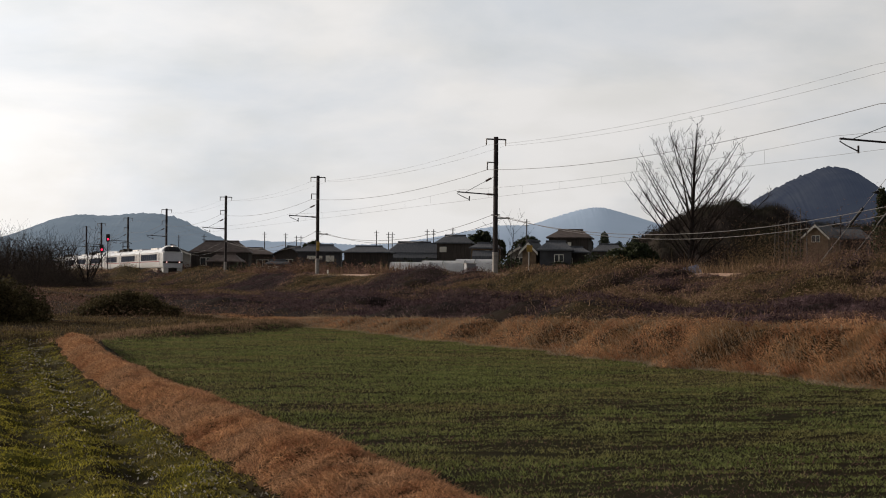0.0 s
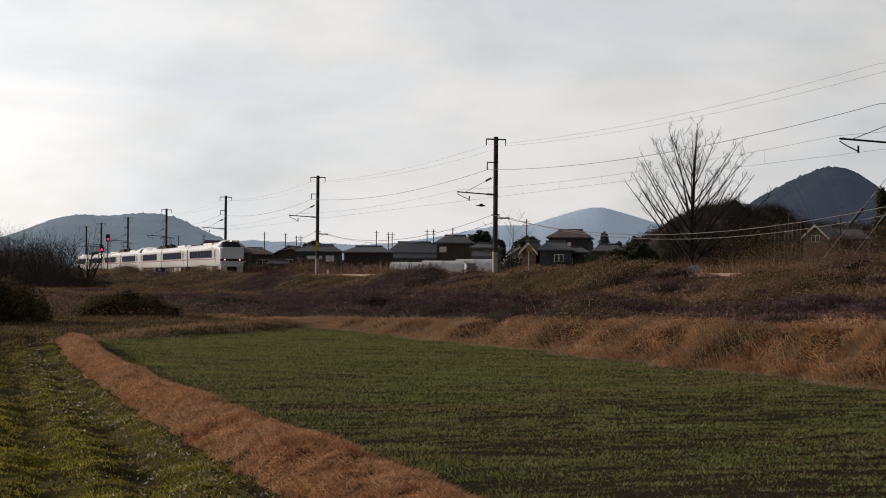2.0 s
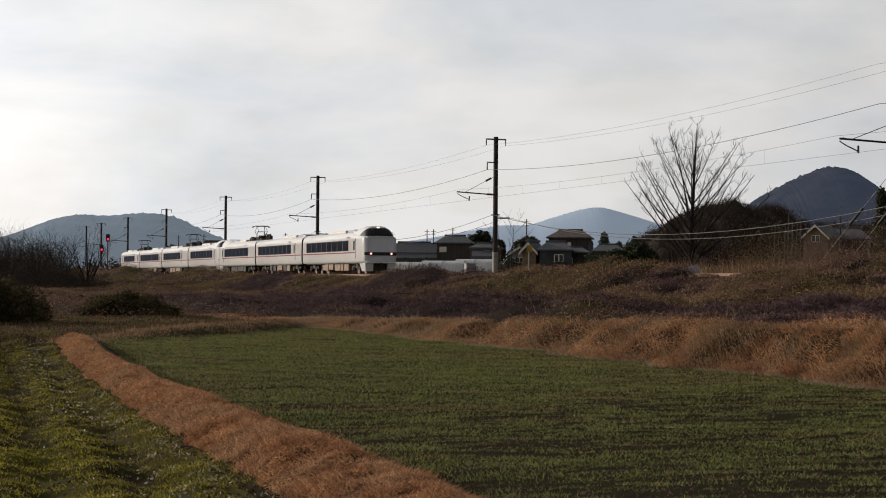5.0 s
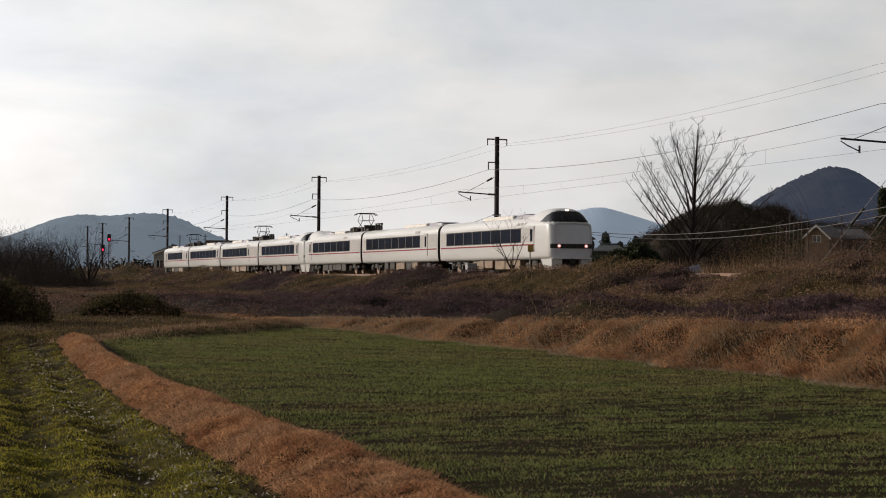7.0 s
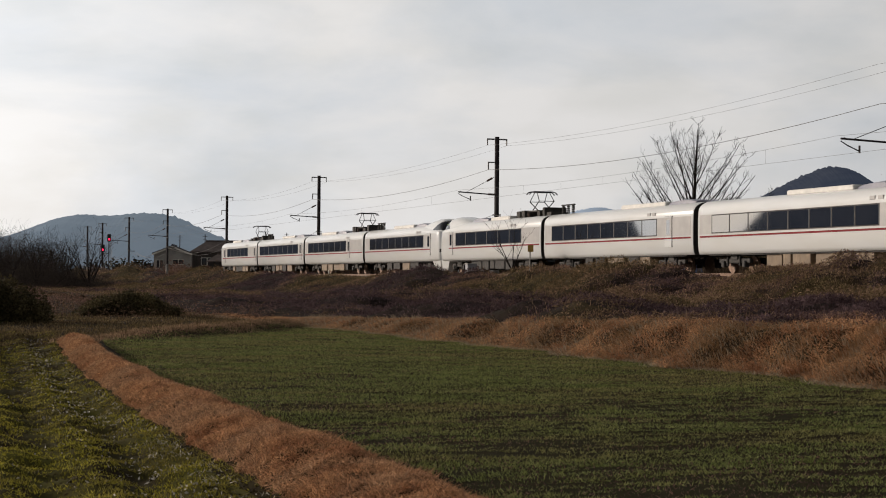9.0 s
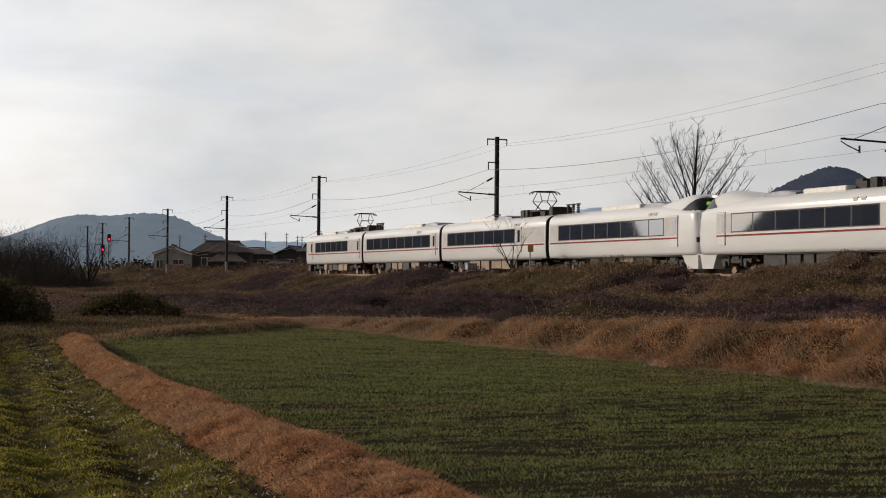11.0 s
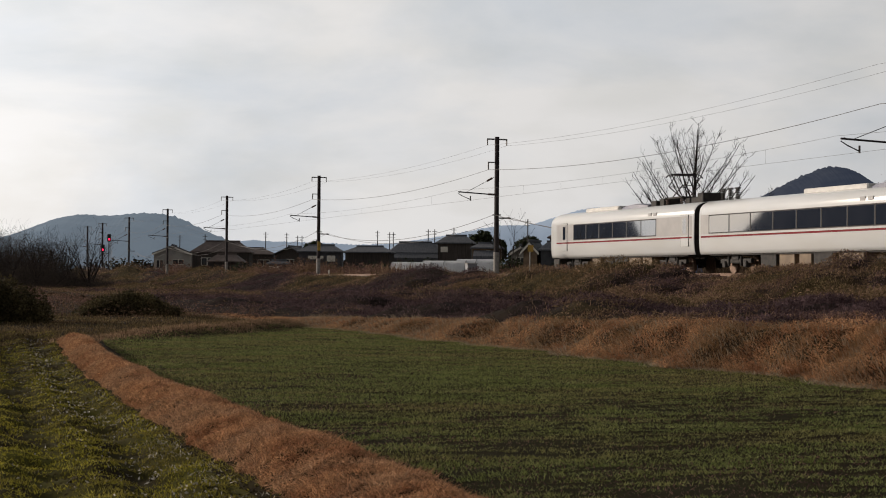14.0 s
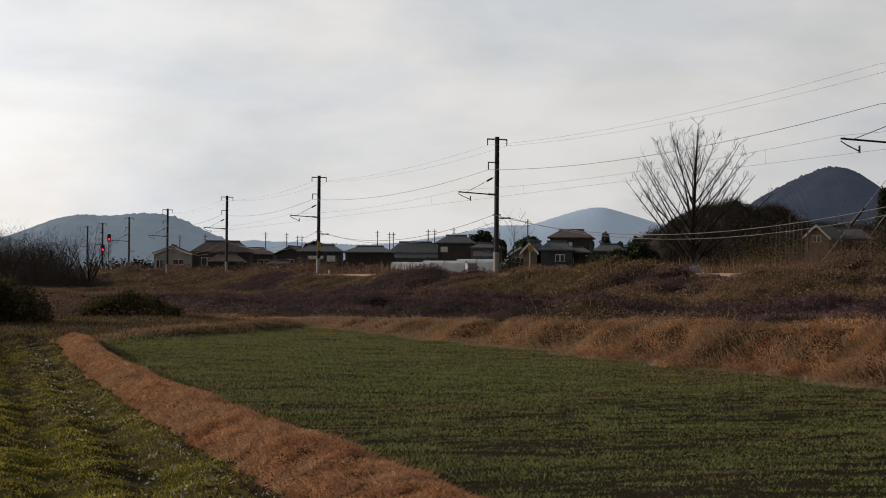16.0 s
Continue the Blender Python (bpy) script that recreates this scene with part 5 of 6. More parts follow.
def leafy_tree(x, y, z, lobes, n, seed, label, leaf=0.2, m="dark_leaf", name="tree", trunk=0.15):
    t = new(name)
    t.matrix_basis = pose(x, y, float(height(x, y)))
    hi = max(c[2] for c, _ in lobes)
    segs = [(Vector((0, 0, -0.3)), Vector((0.05, 0, hi * 0.5)), trunk, trunk * 0.7), (Vector((0.05, 0, hi * 0.5)), Vector((0, 0.05, hi)), trunk * 0.7, trunk * 0.25)]
    for c, s in lobes[:6]:
        segs.append((Vector((0.03, 0, hi * 0.35)), Vector(c), trunk * 0.45, trunk * 0.12))
    part("trunk", limbs_mesh("trunk", segs, M["bark"], 6), t)
    part("crown", leaves("crown", [c for c, _ in lobes], [s for _, s in lobes], n, M[m], seed, leaf), t)
    return tagged(t, label, "tree")


wheat_field()
dry_ridge()
dry_bank()
embankment_brush()


# ---- hills ----
def hill(name, bearing, dist, prof, depth, m, label, bumps=0.005, seed=0, trees=0.0):
    """A mound across the line of sight: prof gives (sideways metres, height) along its crest."""
    a = radians(bearing)
    f, r = Vector((math.sin(a), math.cos(a), 0)), Vector((math.cos(a), -math.sin(a), 0))
    us = np.linspace(prof[0][0], prof[-1][0], 640)
    hs = np.interp(us, [p[0] for p in prof], [p[1] for p in prof])
    k = np.ones(25) / 25
    hs = np.convolve(np.pad(hs, 12, mode="edge"), k, "valid")
    rng = np.random.default_rng(seed)
    rough = rng.normal(0, trees, len(us))
    rows = 15
    vs, fs = [], []
    for j in range(rows):
        d = -1 + 2 * j / (rows - 1)
        for i, u in enumerate(us):
            w = max(0.0, 1 - d * d)
            h = hs[i] * w * (1 + bumps * math.sin(u / depth * 9 + d * 4 + seed)) + (rough[i] if j == rows // 2 else rng.normal(0, trees * 0.3)) * w
            vs.append(tuple(f * (dist + d * depth) + r * float(u) + Vector((0, 0, h))))
    n = len(us)
    for j in range(rows - 1):
        for i in range(n - 1):
            fs.append((j * n + i, j * n + i + 1, (j + 1) * n + i + 1, (j + 1) * n + i))
    tagged(new(name, mesh_from(name, vs, fs, m, smooth=True)), label, "hill", kind="structure")


# the haze over these hills sits in their material, as tint and emission
hill("backdrop_hill_west", 18.42, 2600, [(-1100, 30), (-720, 46), (-642, 61.8), (-619, 70.4), (-600, 78.1), (-581, 85.5), (-557, 92.5), (-541, 94), (-518, 92.5), (-486, 93), (-462, 97), (-429, 97.5), (-409, 95), (-388, 86.1), (-364, 75.5), (-331, 60), (-273, 40), (-190, 28), (-60, 12)], 260, M["hill_left"], "wooded hill in the distance, blue haze put into its colour", seed=2, trees=0.9)
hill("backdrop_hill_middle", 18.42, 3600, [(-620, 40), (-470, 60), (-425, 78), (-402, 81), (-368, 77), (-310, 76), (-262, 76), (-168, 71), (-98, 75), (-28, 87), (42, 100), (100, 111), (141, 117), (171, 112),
     (223, 130), (264, 142), (305, 152.5), (323, 154), (345, 150), (369, 143), (416, 130), (487, 108), (604, 75), (760, 50)], 320, M["hill_far"], "mountain ridge on the horizon, pale blue haze put into its colour", seed=5, trees=0.8)
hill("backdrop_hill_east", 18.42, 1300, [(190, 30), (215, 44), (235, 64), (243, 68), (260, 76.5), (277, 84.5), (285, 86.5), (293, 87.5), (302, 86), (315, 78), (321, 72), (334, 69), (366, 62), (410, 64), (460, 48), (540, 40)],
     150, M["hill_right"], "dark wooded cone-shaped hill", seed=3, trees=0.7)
# out of view: two hills added for the train windows to mirror, gap between
hill("backdrop_hill_left", -11.4, 1500, [(-268, 30), (-262, 95), (-150, 120), (0, 125), (120, 110), (200, 90), (265, 50)], 150, M["hill_right"], "dark wooded hill out of view, added for the train windows to mirror", seed=8, trees=5.0)
hill("backdrop_hill_south", -52.0, 1500, [(-900, 70), (-300, 110), (0, 130), (300, 110), (600, 100), (706, 95), (715, 15)], 150, M["hill_right"], "dark wooded hill out of view, added for the train windows to mirror", seed=9, trees=0.8)


def woods():
    """The near wooded rise behind the village."""
    rng = np.random.default_rng(31)
    a = radians(18.42)
    f, r = np.array([math.sin(a), math.cos(a)]), np.array([math.cos(a), -math.sin(a)])
    prof = [(28, 3), (32.7, 7.4), (37.9, 10.6), (45.2, 15.2), (50.4, 17.6), (55.6, 18.2), (59.2, 16.9), (62.7, 17.4), (64.8, 16.9), (67.3, 14.4), (69.8, 13.2), (74.8, 13.4), (84, 13.6), (100, 14.0), (115, 10)]
    px = [p[0] for p in prof]
    c, s = [], []
    for k in range(330):
        u = rng.uniform(32, 112)
        d = rng.uniform(300, 345)
        u2 = u * d / 330
        top = np.interp(u, px, [p[1] for p in prof]) * np.interp(d, [292, 318, 335, 365], [0.10, 0.72, 0.95, 0.9]) - 1.0
        p = f * d + r * u2
        c.append((p[0], p[1], top))
        q = rng.uniform(1.3, 2.2)
        s.append((q, q, q * rng.uniform(0.8, 1.3)))
    stuff("woods", leaves("woods", c, s, 60000, M["far_wood"], 32, 0.14, 0.5), "brown leafless woods on the rise behind the village", "woods")
    c, s = [], []
    for k in range(120):
        u = rng.uniform(66, 112)
        d = rng.uniform(285, 312)
        p = f * d + r * u * d / 330
        c.append((p[0], p[1], 2.0 + np.interp(u, px, [p_[1] for p_ in prof]) * np.interp(d, [285, 312], [0.08, 0.55]) * rng.uniform(0.8, 1.1)))
        q = rng.uniform(1.2, 2.4)
        s.append((q, q, q * 1.2))
    stuff("evergreen_woods", leaves("evergreen_woods", c, s, 26000, M["dark_leaf"], 33, 0.16, 0.3), "dark evergreen trees on the rise", "woods")
    us, ds = np.linspace(26, 116, 300), np.linspace(292, 400, 50)
    U, D = np.meshgrid(us, ds)
    top = np.interp(U, px, [p[1] for p in prof], left=0.5) * np.interp(D, [292, 318, 335, 365, 400], [0.10, 0.72, 0.95, 0.9, 0.1])
    X, Y = f[0] * D + r[0] * U * D / 330, f[1] * D + r[1] * U * D / 330
    Z = top + np.minimum(top * 0.25, 1.0) * (2.6 * domes(X, Y, 2.6, 5.0, 61, 0.3, 0.9) + 0.9 * speck(X, Y, 0.8, 2.0, 62) - 1.4)
    n = len(us)
    i = (np.arange(len(ds) - 1)[:, None] * n + np.arange(n - 1)[None, :]).reshape(-1)
    faces = np.stack([i, i + 1, i + n + 1, i + n], 1)
    Z = Z - np.minimum(top * 0.3, 1.5)
    n2 = 90000
    u, dd = rng.uniform(30, 112, n2), rng.uniform(296, 362, n2)
    base = np.interp(u, px, [p[1] for p in prof]) * np.interp(dd, [292, 318, 335, 365, 400], [0.10, 0.72, 0.95, 0.9, 0.1])
    x2, y2 = f[0] * dd + r[0] * u * dd / 330, f[1] * dd + r[1] * u * dd / 330
    heap = domes(x2, y2, 3.2, 5.0, 63, 0.3, 0.9)
    keep = rng.uniform(0, 1, n2) < 0.25 + heap
    pos = np.stack([x2, y2, base - 2.2 + 1.2 * heap], 1)[keep]
    k = len(pos)
    stuff("wood_twigs", strands("wood_twigs", pos, rng.uniform(0.7, 2.4, k) * np.clip(pos[:, 2] / 6, 0.4, 1), rng.uniform(0.05, 0.13, k), 0.7, M["far_wood"], 64, two=False), "fine bare tree tops of the leafless wood", "woods")
    me = mesh_from("wooded_rise", np.stack([X, Y, Z], -1).reshape(-1, 3).tolist(), faces.tolist(), M["far_wood"], smooth=True)
    tagged(new("wooded_rise", me), "brown leafless wooded rise behind the village", "hill", kind="structure")


woods()

# ---- overhead line ----
MAST_X = 43.4
MASTS = [16.0, 67.0, 118.1, 170.0, 216.8, 262.0, 302.1, 337.4, 361.0]


def make_mast(reach=2.95):
    m = new("catenary_mast")
    b = Build()
    b.tube([(0, 0, 1.55), (0, 0, 4.2), (0, 0, 11.95)], 0.19, 10, 0.165)
    part("post", b.mesh("post", M["pole"]), m)
    b = Build()
    b.tube([(0, 0, 1.0), (0, 0, 3.6)], 0.205, 10)
    part("foot", b.mesh("foot", M["lit_pole_foot"]), m, "lower part of the post, coloured pale as if lit")
    b = Build()
    b.box(-0.78, 0.78, -0.05, 0.05, 11.72, 11.82)
    for s in (-0.74, 0.74):
        b.box(s - 0.035, s + 0.035, -0.035, 0.035, 11.32, 11.74)
    part("top_arm", b.mesh("top_arm", M["steel"]), m)
    b = Build()
    b.box(-0.70, 0.18, -0.045, 0.045, 10.05, 10.13)
    b.box(-0.70, -0.62, -0.035, 0.035, 9.55, 10.08)
    part("feeder_arm", b.mesh("feeder_arm", M["steel"]), m)
    b = Build()
    e = 2.95 - reach
    b.tube([(-0.1, 0, 7.75), (-2.95 + e, 0, 7.90)], 0.045, 8)
    b.tube([(-0.15, 0, 9.05), (-2.35 + e, 0, 7.88)], 0.018, 6)
    b.tube([(-2.75 + e, 0, 7.95), (-2.95 + e, 0, 7.78), (-2.6 + e, 0, 7.6), (-2.0 + e, 0, 7.36)], 0.028, 6)
    b.box(-2.05 + e, -1.98 + e, -0.03, 0.03, 7.28, 7.62)
    br = part("bracket", b.mesh("bracket", M["pole"]), m, "hinged bracket arm with a steady arm")
    for x0, z0, x1, z1 in ((-0.2, 7.76, -0.65, 7.78), (-0.35, 8.95, -0.75, 8.73)):
        b = Build()
        b.tube([(x0, 0, z0), (x1, 0, z1)], 0.075, 8)
        part("insulator", b.mesh("insulator", M["insulator"]), br)
    b = Build()
    b.box(-0.16, 1.1, -0.05, 0.05, 6.02, 6.12)
    b.box(-0.25, 0.25, -0.24, 0.24, 6.25, 6.33)
    part("cable_arm", b.mesh("cable_arm", M["pole"]), m)
    return tagged(m, "dark steel catenary mast with arms and bracket", "catenary mast", group="masts along the track")


mast = make_mast()
mast.matrix_basis = pose(MAST_X, MASTS[2], 0)
for y in MASTS:
    if y not in (67.0, MASTS[2]):
        copy_thing(mast, pose(MAST_X, y, 0))
make_mast(3.85).matrix_basis = pose(MAST_X + 0.95, 66.6, 0)


def span(b, x, z, y0, y1, sag, r, n=14, x1=None):
    x1 = x if x1 is None else x1
    b.tube([(x + (x1 - x) * t, y0 + (y1 - y0) * t, z - sag * 4 * t * (1 - t)) for t in [k / n for k in range(n + 1)]], r, 4)


def wires():
    ys = [-40.0] + MASTS + [410.0]
    for nm, x, z, sag, r, label in (("top_wire", MAST_X - 0.74, 11.32, 0.55, 0.006, "thin overhead wire"), ("top_wire", MAST_X + 0.74, 11.32, 0.55, 0.006, "thin overhead wire"),
                                    ("feeder_wire", MAST_X - 0.66, 9.55, 0.75, 0.014, "thick sagging feeder wire"), ("signal_cable", MAST_X - 0.2, 6.30, 1.35, 0.018, "sagging lineside cable"),
                                    ("signal_cable", MAST_X + 0.9, 6.15, 1.45, 0.016, "sagging lineside cable")):
        pts = []
        drop_near = 1.3 if nm == "signal_cable" else 0.0
        for y0, y1 in zip(ys, ys[1:]):
            z0, z1 = z - drop_near * (y0 < 70), z - drop_near * (y1 < 70)
            pts += [(x, y0 + (y1 - y0) * k / 14, z0 + (z1 - z0) * k / 14 - sag * 4 * (k / 14) * (1 - k / 14)) for k in range(14)]
        b = Build().tube(pts, r, 4)
        tagged(new(nm, b.mesh(nm, M["wire"])), label + " strung from mast to mast", "wire", group="lineside wires")
    con, mes, drop = Build(), Build(), Build()
    for y0, y1 in zip(ys, ys[1:]):
        con.tube([(TRACK, y0, RAIL + 5.2), (TRACK, y1, RAIL + 5.2)], 0.0065, 4)
        span(mes, TRACK, RAIL + 6.05, y0, y1, 0.42, 0.0065)
        n = max(4, int((y1 - y0) / 6))
        for k in range(1, n):
            t = k / n
            drop.tube([(TRACK, y0 + (y1 - y0) * t, RAIL + 5.2), (TRACK, y0 + (y1 - y0) * t, RAIL + 6.05 - 0.42 * 4 * t * (1 - t))], 0.004, 4)
    line = tagged(new("contact_line"), "overhead contact wire with messenger wire and droppers", "overhead line")
    part("contact_wire", con.mesh("contact_wire", M["wire"]), line)
    part("messenger_wire", mes.mesh("messenger_wire", M["wire"]), line)
    part("dropper", drop.mesh("dropper", M["wire"]), line)
    tagged(line, kind="stuff")


wires()


def lineside():
    # yellow marker on the near mast
    b = Build().box(-0.16, 0.16, -0.24, -0.20, 4.4, 5.3, 0.01)
    plate = new("marker_plate", b.mesh("marker_plate", M["yellow"]))
    plate.matrix_basis = pose(MAST_X, 170.0, 0)
    tagged(plate, "faded yellow marker plate on a mast", "marker plate")
    # trackside sign
    s = new("trackside_sign")
    s.matrix_basis = pose(37.6, 96.5, 1.5)
    part("post", Build().tube([(0, 0, -0.3), (0, 0, 2.1)], 0.04, 8).mesh("post", M["concrete"]), s)
    part("board", Build().box(-0.16, 0.20, -0.055, -0.03, 1.78, 2.18, 0.008).mesh("board", M["yellow"]), s, "square faded yellow board")
    tagged(s, "small yellow square sign on a pale post", "sign")
    # grey apparatus cabinet
    c = new("trackside_cabinet")
    c.matrix_basis = pose(37.3, 106.2, 1.55)
    part("body", Build().box(-0.32, 0.32, -0.25, 0.25, -0.2, 1.05, 0.02).mesh("body", M["cabinet"]), c)
    part("roof", Build().box(-0.36, 0.36, -0.29, 0.29, 1.05, 1.11, 0.02).mesh("roof", M["concrete"]), c)
    part("door", Build().box(-0.27, 0.27, -0.27, -0.25, 0.0, 0.98, 0.008).mesh("door", M["cabinet"]), c)
    part("handle", Build().box(0.18, 0.22, -0.29, -0.27, 0.45, 0.6).mesh("handle", M["steel"]), c)
    tagged(c, "grey metal apparatus cabinet beside the track", "cabinet")
    # signals with red aspects
    for x, y, z in ((38.2, 288.5, 7.75), (37.7, 292.5, 6.10)):
        g = new("railway_signal")
        g.matrix_basis = pose(x, y, 0)
        part("post", Build().tube([(0, 0.2, 1.0), (0, 0.2, z + 0.3)], 0.085, 8).mesh("post", M["pole"]), g)
        part("ladder", Build().tube([(0.25, 0.3, 1.2), (0.25, 0.3, z - 0.5)], 0.025, 6).tube([(0.5, 0.3, 1.2), (0.5, 0.3, z - 0.5)], 0.025, 6).mesh("ladder", M["steel"]), g)
        head = part("head", Build().box(-0.32, 0.32, 0.0, 0.12, z - 0.38, z + 0.85, 0.08).mesh("head", M["black"]), g, "black signal head")
        part("lamp", Build().tube([(0, -0.02, z), (0, 0.0, z)], 0.17, 14).mesh("lamp", M["signal_red"]), head, "glowing red lamp")
        part("hood", Build().tube([(0, -0.16, z + 0.19), (0, 0, z + 0.19)], 0.03, 6).mesh("hood", M["black"]), head)
        tagged(g, "railway colour-light signal showing red", "railway signal", group="signals beside the track")
    # small white post and lineside relay box
    w = new("kilometre_post", Build().box(-0.06, 0.06, -0.06, 0.06, 1.4, 2.35, 0.02).mesh("kilometre_post", M["trim"]))
    w.matrix_basis = pose(38.3, 146.3, 0)
    tagged(w, "short white lineside post", "post")
    # guy wires with dark guards at the near mast
    for x in (0.0, 1.5):
        g = new("guy_wire")
        top, foot = Vector((MAST_X + 0.95 + x, 66.6, 7.9)), Vector((43.9 + x, 75.4, 1.6))
        d = foot - top
        part("cable", Build().tube([top, foot], 0.012, 5).mesh("cable", M["wire"]), g)
        part("guard", Build().tube([top + d * 0.45, top + d * 0.565], 0.065, 8).mesh("guard", M["black"]), g, "dark sleeve on the wire")
        tagged(g, "stay wire with a dark sleeve beside a mast", "guy wire", group="stay wires")


lineside()


# ---- village ----
def house(x, y, w, d, eave, rise, turn, wall="plaster", roof="roof_tile", gable="front", windows=(), label="", lean_to=False, name="house", trim=False):
    """A gabled house: local x is its front's width, y its depth (front at -d/2); windows are (x, z, width, height, lit trim)."""
    g = new(name)
    z = float(height(x, y)) - 0.08
    g.matrix_basis = pose(x, y, z, 0, 0, turn)
    hw, hd = w / 2, d / 2
    b = Build()
    if gable == "front":
        pent = [(-hw, 0), (hw, 0), (hw, eave), (0, eave + rise), (-hw, eave)]
        b.add([(px, -hd, pz) for px, pz in pent] + [(px, hd, pz) for px, pz in pent], [(0, 1, 2, 3, 4), (9, 8, 7, 6, 5), (0, 5, 6, 1), (1, 6, 7, 2), (4, 9, 5, 0)])
    else:
        pent = [(-hd, 0), (hd, 0), (hd, eave), (0, eave), (-hd, eave)]
        b.add([(-hw, py, pz) for py, pz in pent] + [(hw, py, pz) for py, pz in pent], [(4, 3, 2, 1, 0), (5, 6, 7, 8, 9), (1, 6, 5, 0), (2, 7, 6, 1), (0, 5, 9, 4)])
    part("wall", b.mesh("wall", M[wall]), g)
    o = 0.30
    if gable == "side":
        ins = min(hw * 0.42, hd * 0.8)
        eb = eave - o * rise / hd
        low = [(-hw - o, -hd - o, eb), (hw + o, -hd - o, eb), (hw + o, hd + o, eb), (-hw - o, hd + o, eb)]
        lift = [(px_, py_, eb + 0.14) for px_, py_, _ in low]
        top = [(-hw + ins, 0, eave + rise), (hw - ins, 0, eave + rise)]
        b = Build()
        b.add(low + lift + top, [(3, 2, 1, 0), (0, 1, 5, 4), (1, 2, 6, 5), (2, 3, 7, 6), (3, 0, 4, 7), (4, 5, 9, 8), (5, 6, 9), (6, 7, 8, 9), (7, 4, 8)])
        part("roof", b.mesh("roof", M[roof]), g)
        part("ridge", Build().box(-hw + ins - 0.15, hw - ins + 0.15, -0.16, 0.16, eave + rise - 0.08, eave + rise + 0.14, 0.04).mesh("ridge", M[roof]), g)
    else:
        th = 0.14
        for s in (-1, 1):
            b = Build()
            ln = hd + 0.5
            k = rise / hw
            q = [(0.0, eave + rise + 0.03), (s * (hw + o), eave - o * k + 0.03), (s * (hw + o), eave - o * k + 0.03 + th), (0.0, eave + rise + 0.03 + th)]
            b.loft([[(u, -ln, v) for u, v in q], [(u, ln, v) for u, v in q]])
            part("roof", b.mesh("roof", M[roof]), g)
        part("ridge", Build().box(-0.16, 0.16, -hd - 0.55, hd + 0.55, eave + rise + 0.05, eave + rise + 0.34, 0.05).mesh("ridge", M[roof]), g)
    if trim and gable == "front":
        for s in (-1, 1):
            b = Build()
            k = rise / hw
            q = [(0, eave + rise + 0.02), (s * (hw + o), eave - o * k + 0.02), (s * (hw + o), eave - o * k - 0.26), (0, eave + rise - 0.26)]
            b.add([(u, -hd - 0.56, v) for u, v in q] + [(u, -hd - 0.50, v) for u, v in q], [(0, 1, 2, 3), (7, 6, 5, 4), (0, 4, 5, 1), (3, 2, 6, 7)])
            part("bargeboard", b.mesh("bargeboard", M["trim"]), g, "pale bargeboard")
    for wx, wz, ww, wh, kind in windows:
        b = Build().box(wx - ww / 2, wx + ww / 2, -hd - 0.06, -hd + 0.05, wz, wz + wh, 0.02)
        win = part("window", b.mesh("window", M["trim"]), g)
        if kind == "pale":
            # pale boxes: panels on the sheds, on houses a lit pane put into colour
            b = Build().box(wx - ww / 2 + 0.08, wx + ww / 2 - 0.08, -hd - 0.075, -hd, wz + 0.08, wz + wh - 0.08)
            part("shutter", b.mesh("shutter", M["trim"]), win, "pale panel, on houses a lit pane put into its colour")
        else:
            for s in (-1, 1):
                b = Build().box(wx + s * ww / 4 - ww / 4 + 0.06, wx + s * ww / 4 + ww / 4 - 0.06, -hd - 0.075, -hd, wz + 0.07, wz + wh - 0.07)
                part("pane", b.mesh("pane", M["house_glass"]), win)
    if lean_to:
        b = Build()
        b.loft([[(-hw * 0.9, -hd - 2.2, 0), (hw * 0.9, -hd - 2.2, 0), (hw * 0.9, -hd, 0), (-hw * 0.9, -hd, 0)],
                [(-hw * 0.9, -hd - 2.2, 2.2), (hw * 0.9, -hd - 2.2, 2.2), (hw * 0.9, -hd, 2.9), (-hw * 0.9, -hd, 2.9)]])
        part("porch", b.mesh("porch", M[roof]), g, "low lean-to porch")
    return tagged(g, label, "house", group="village houses")


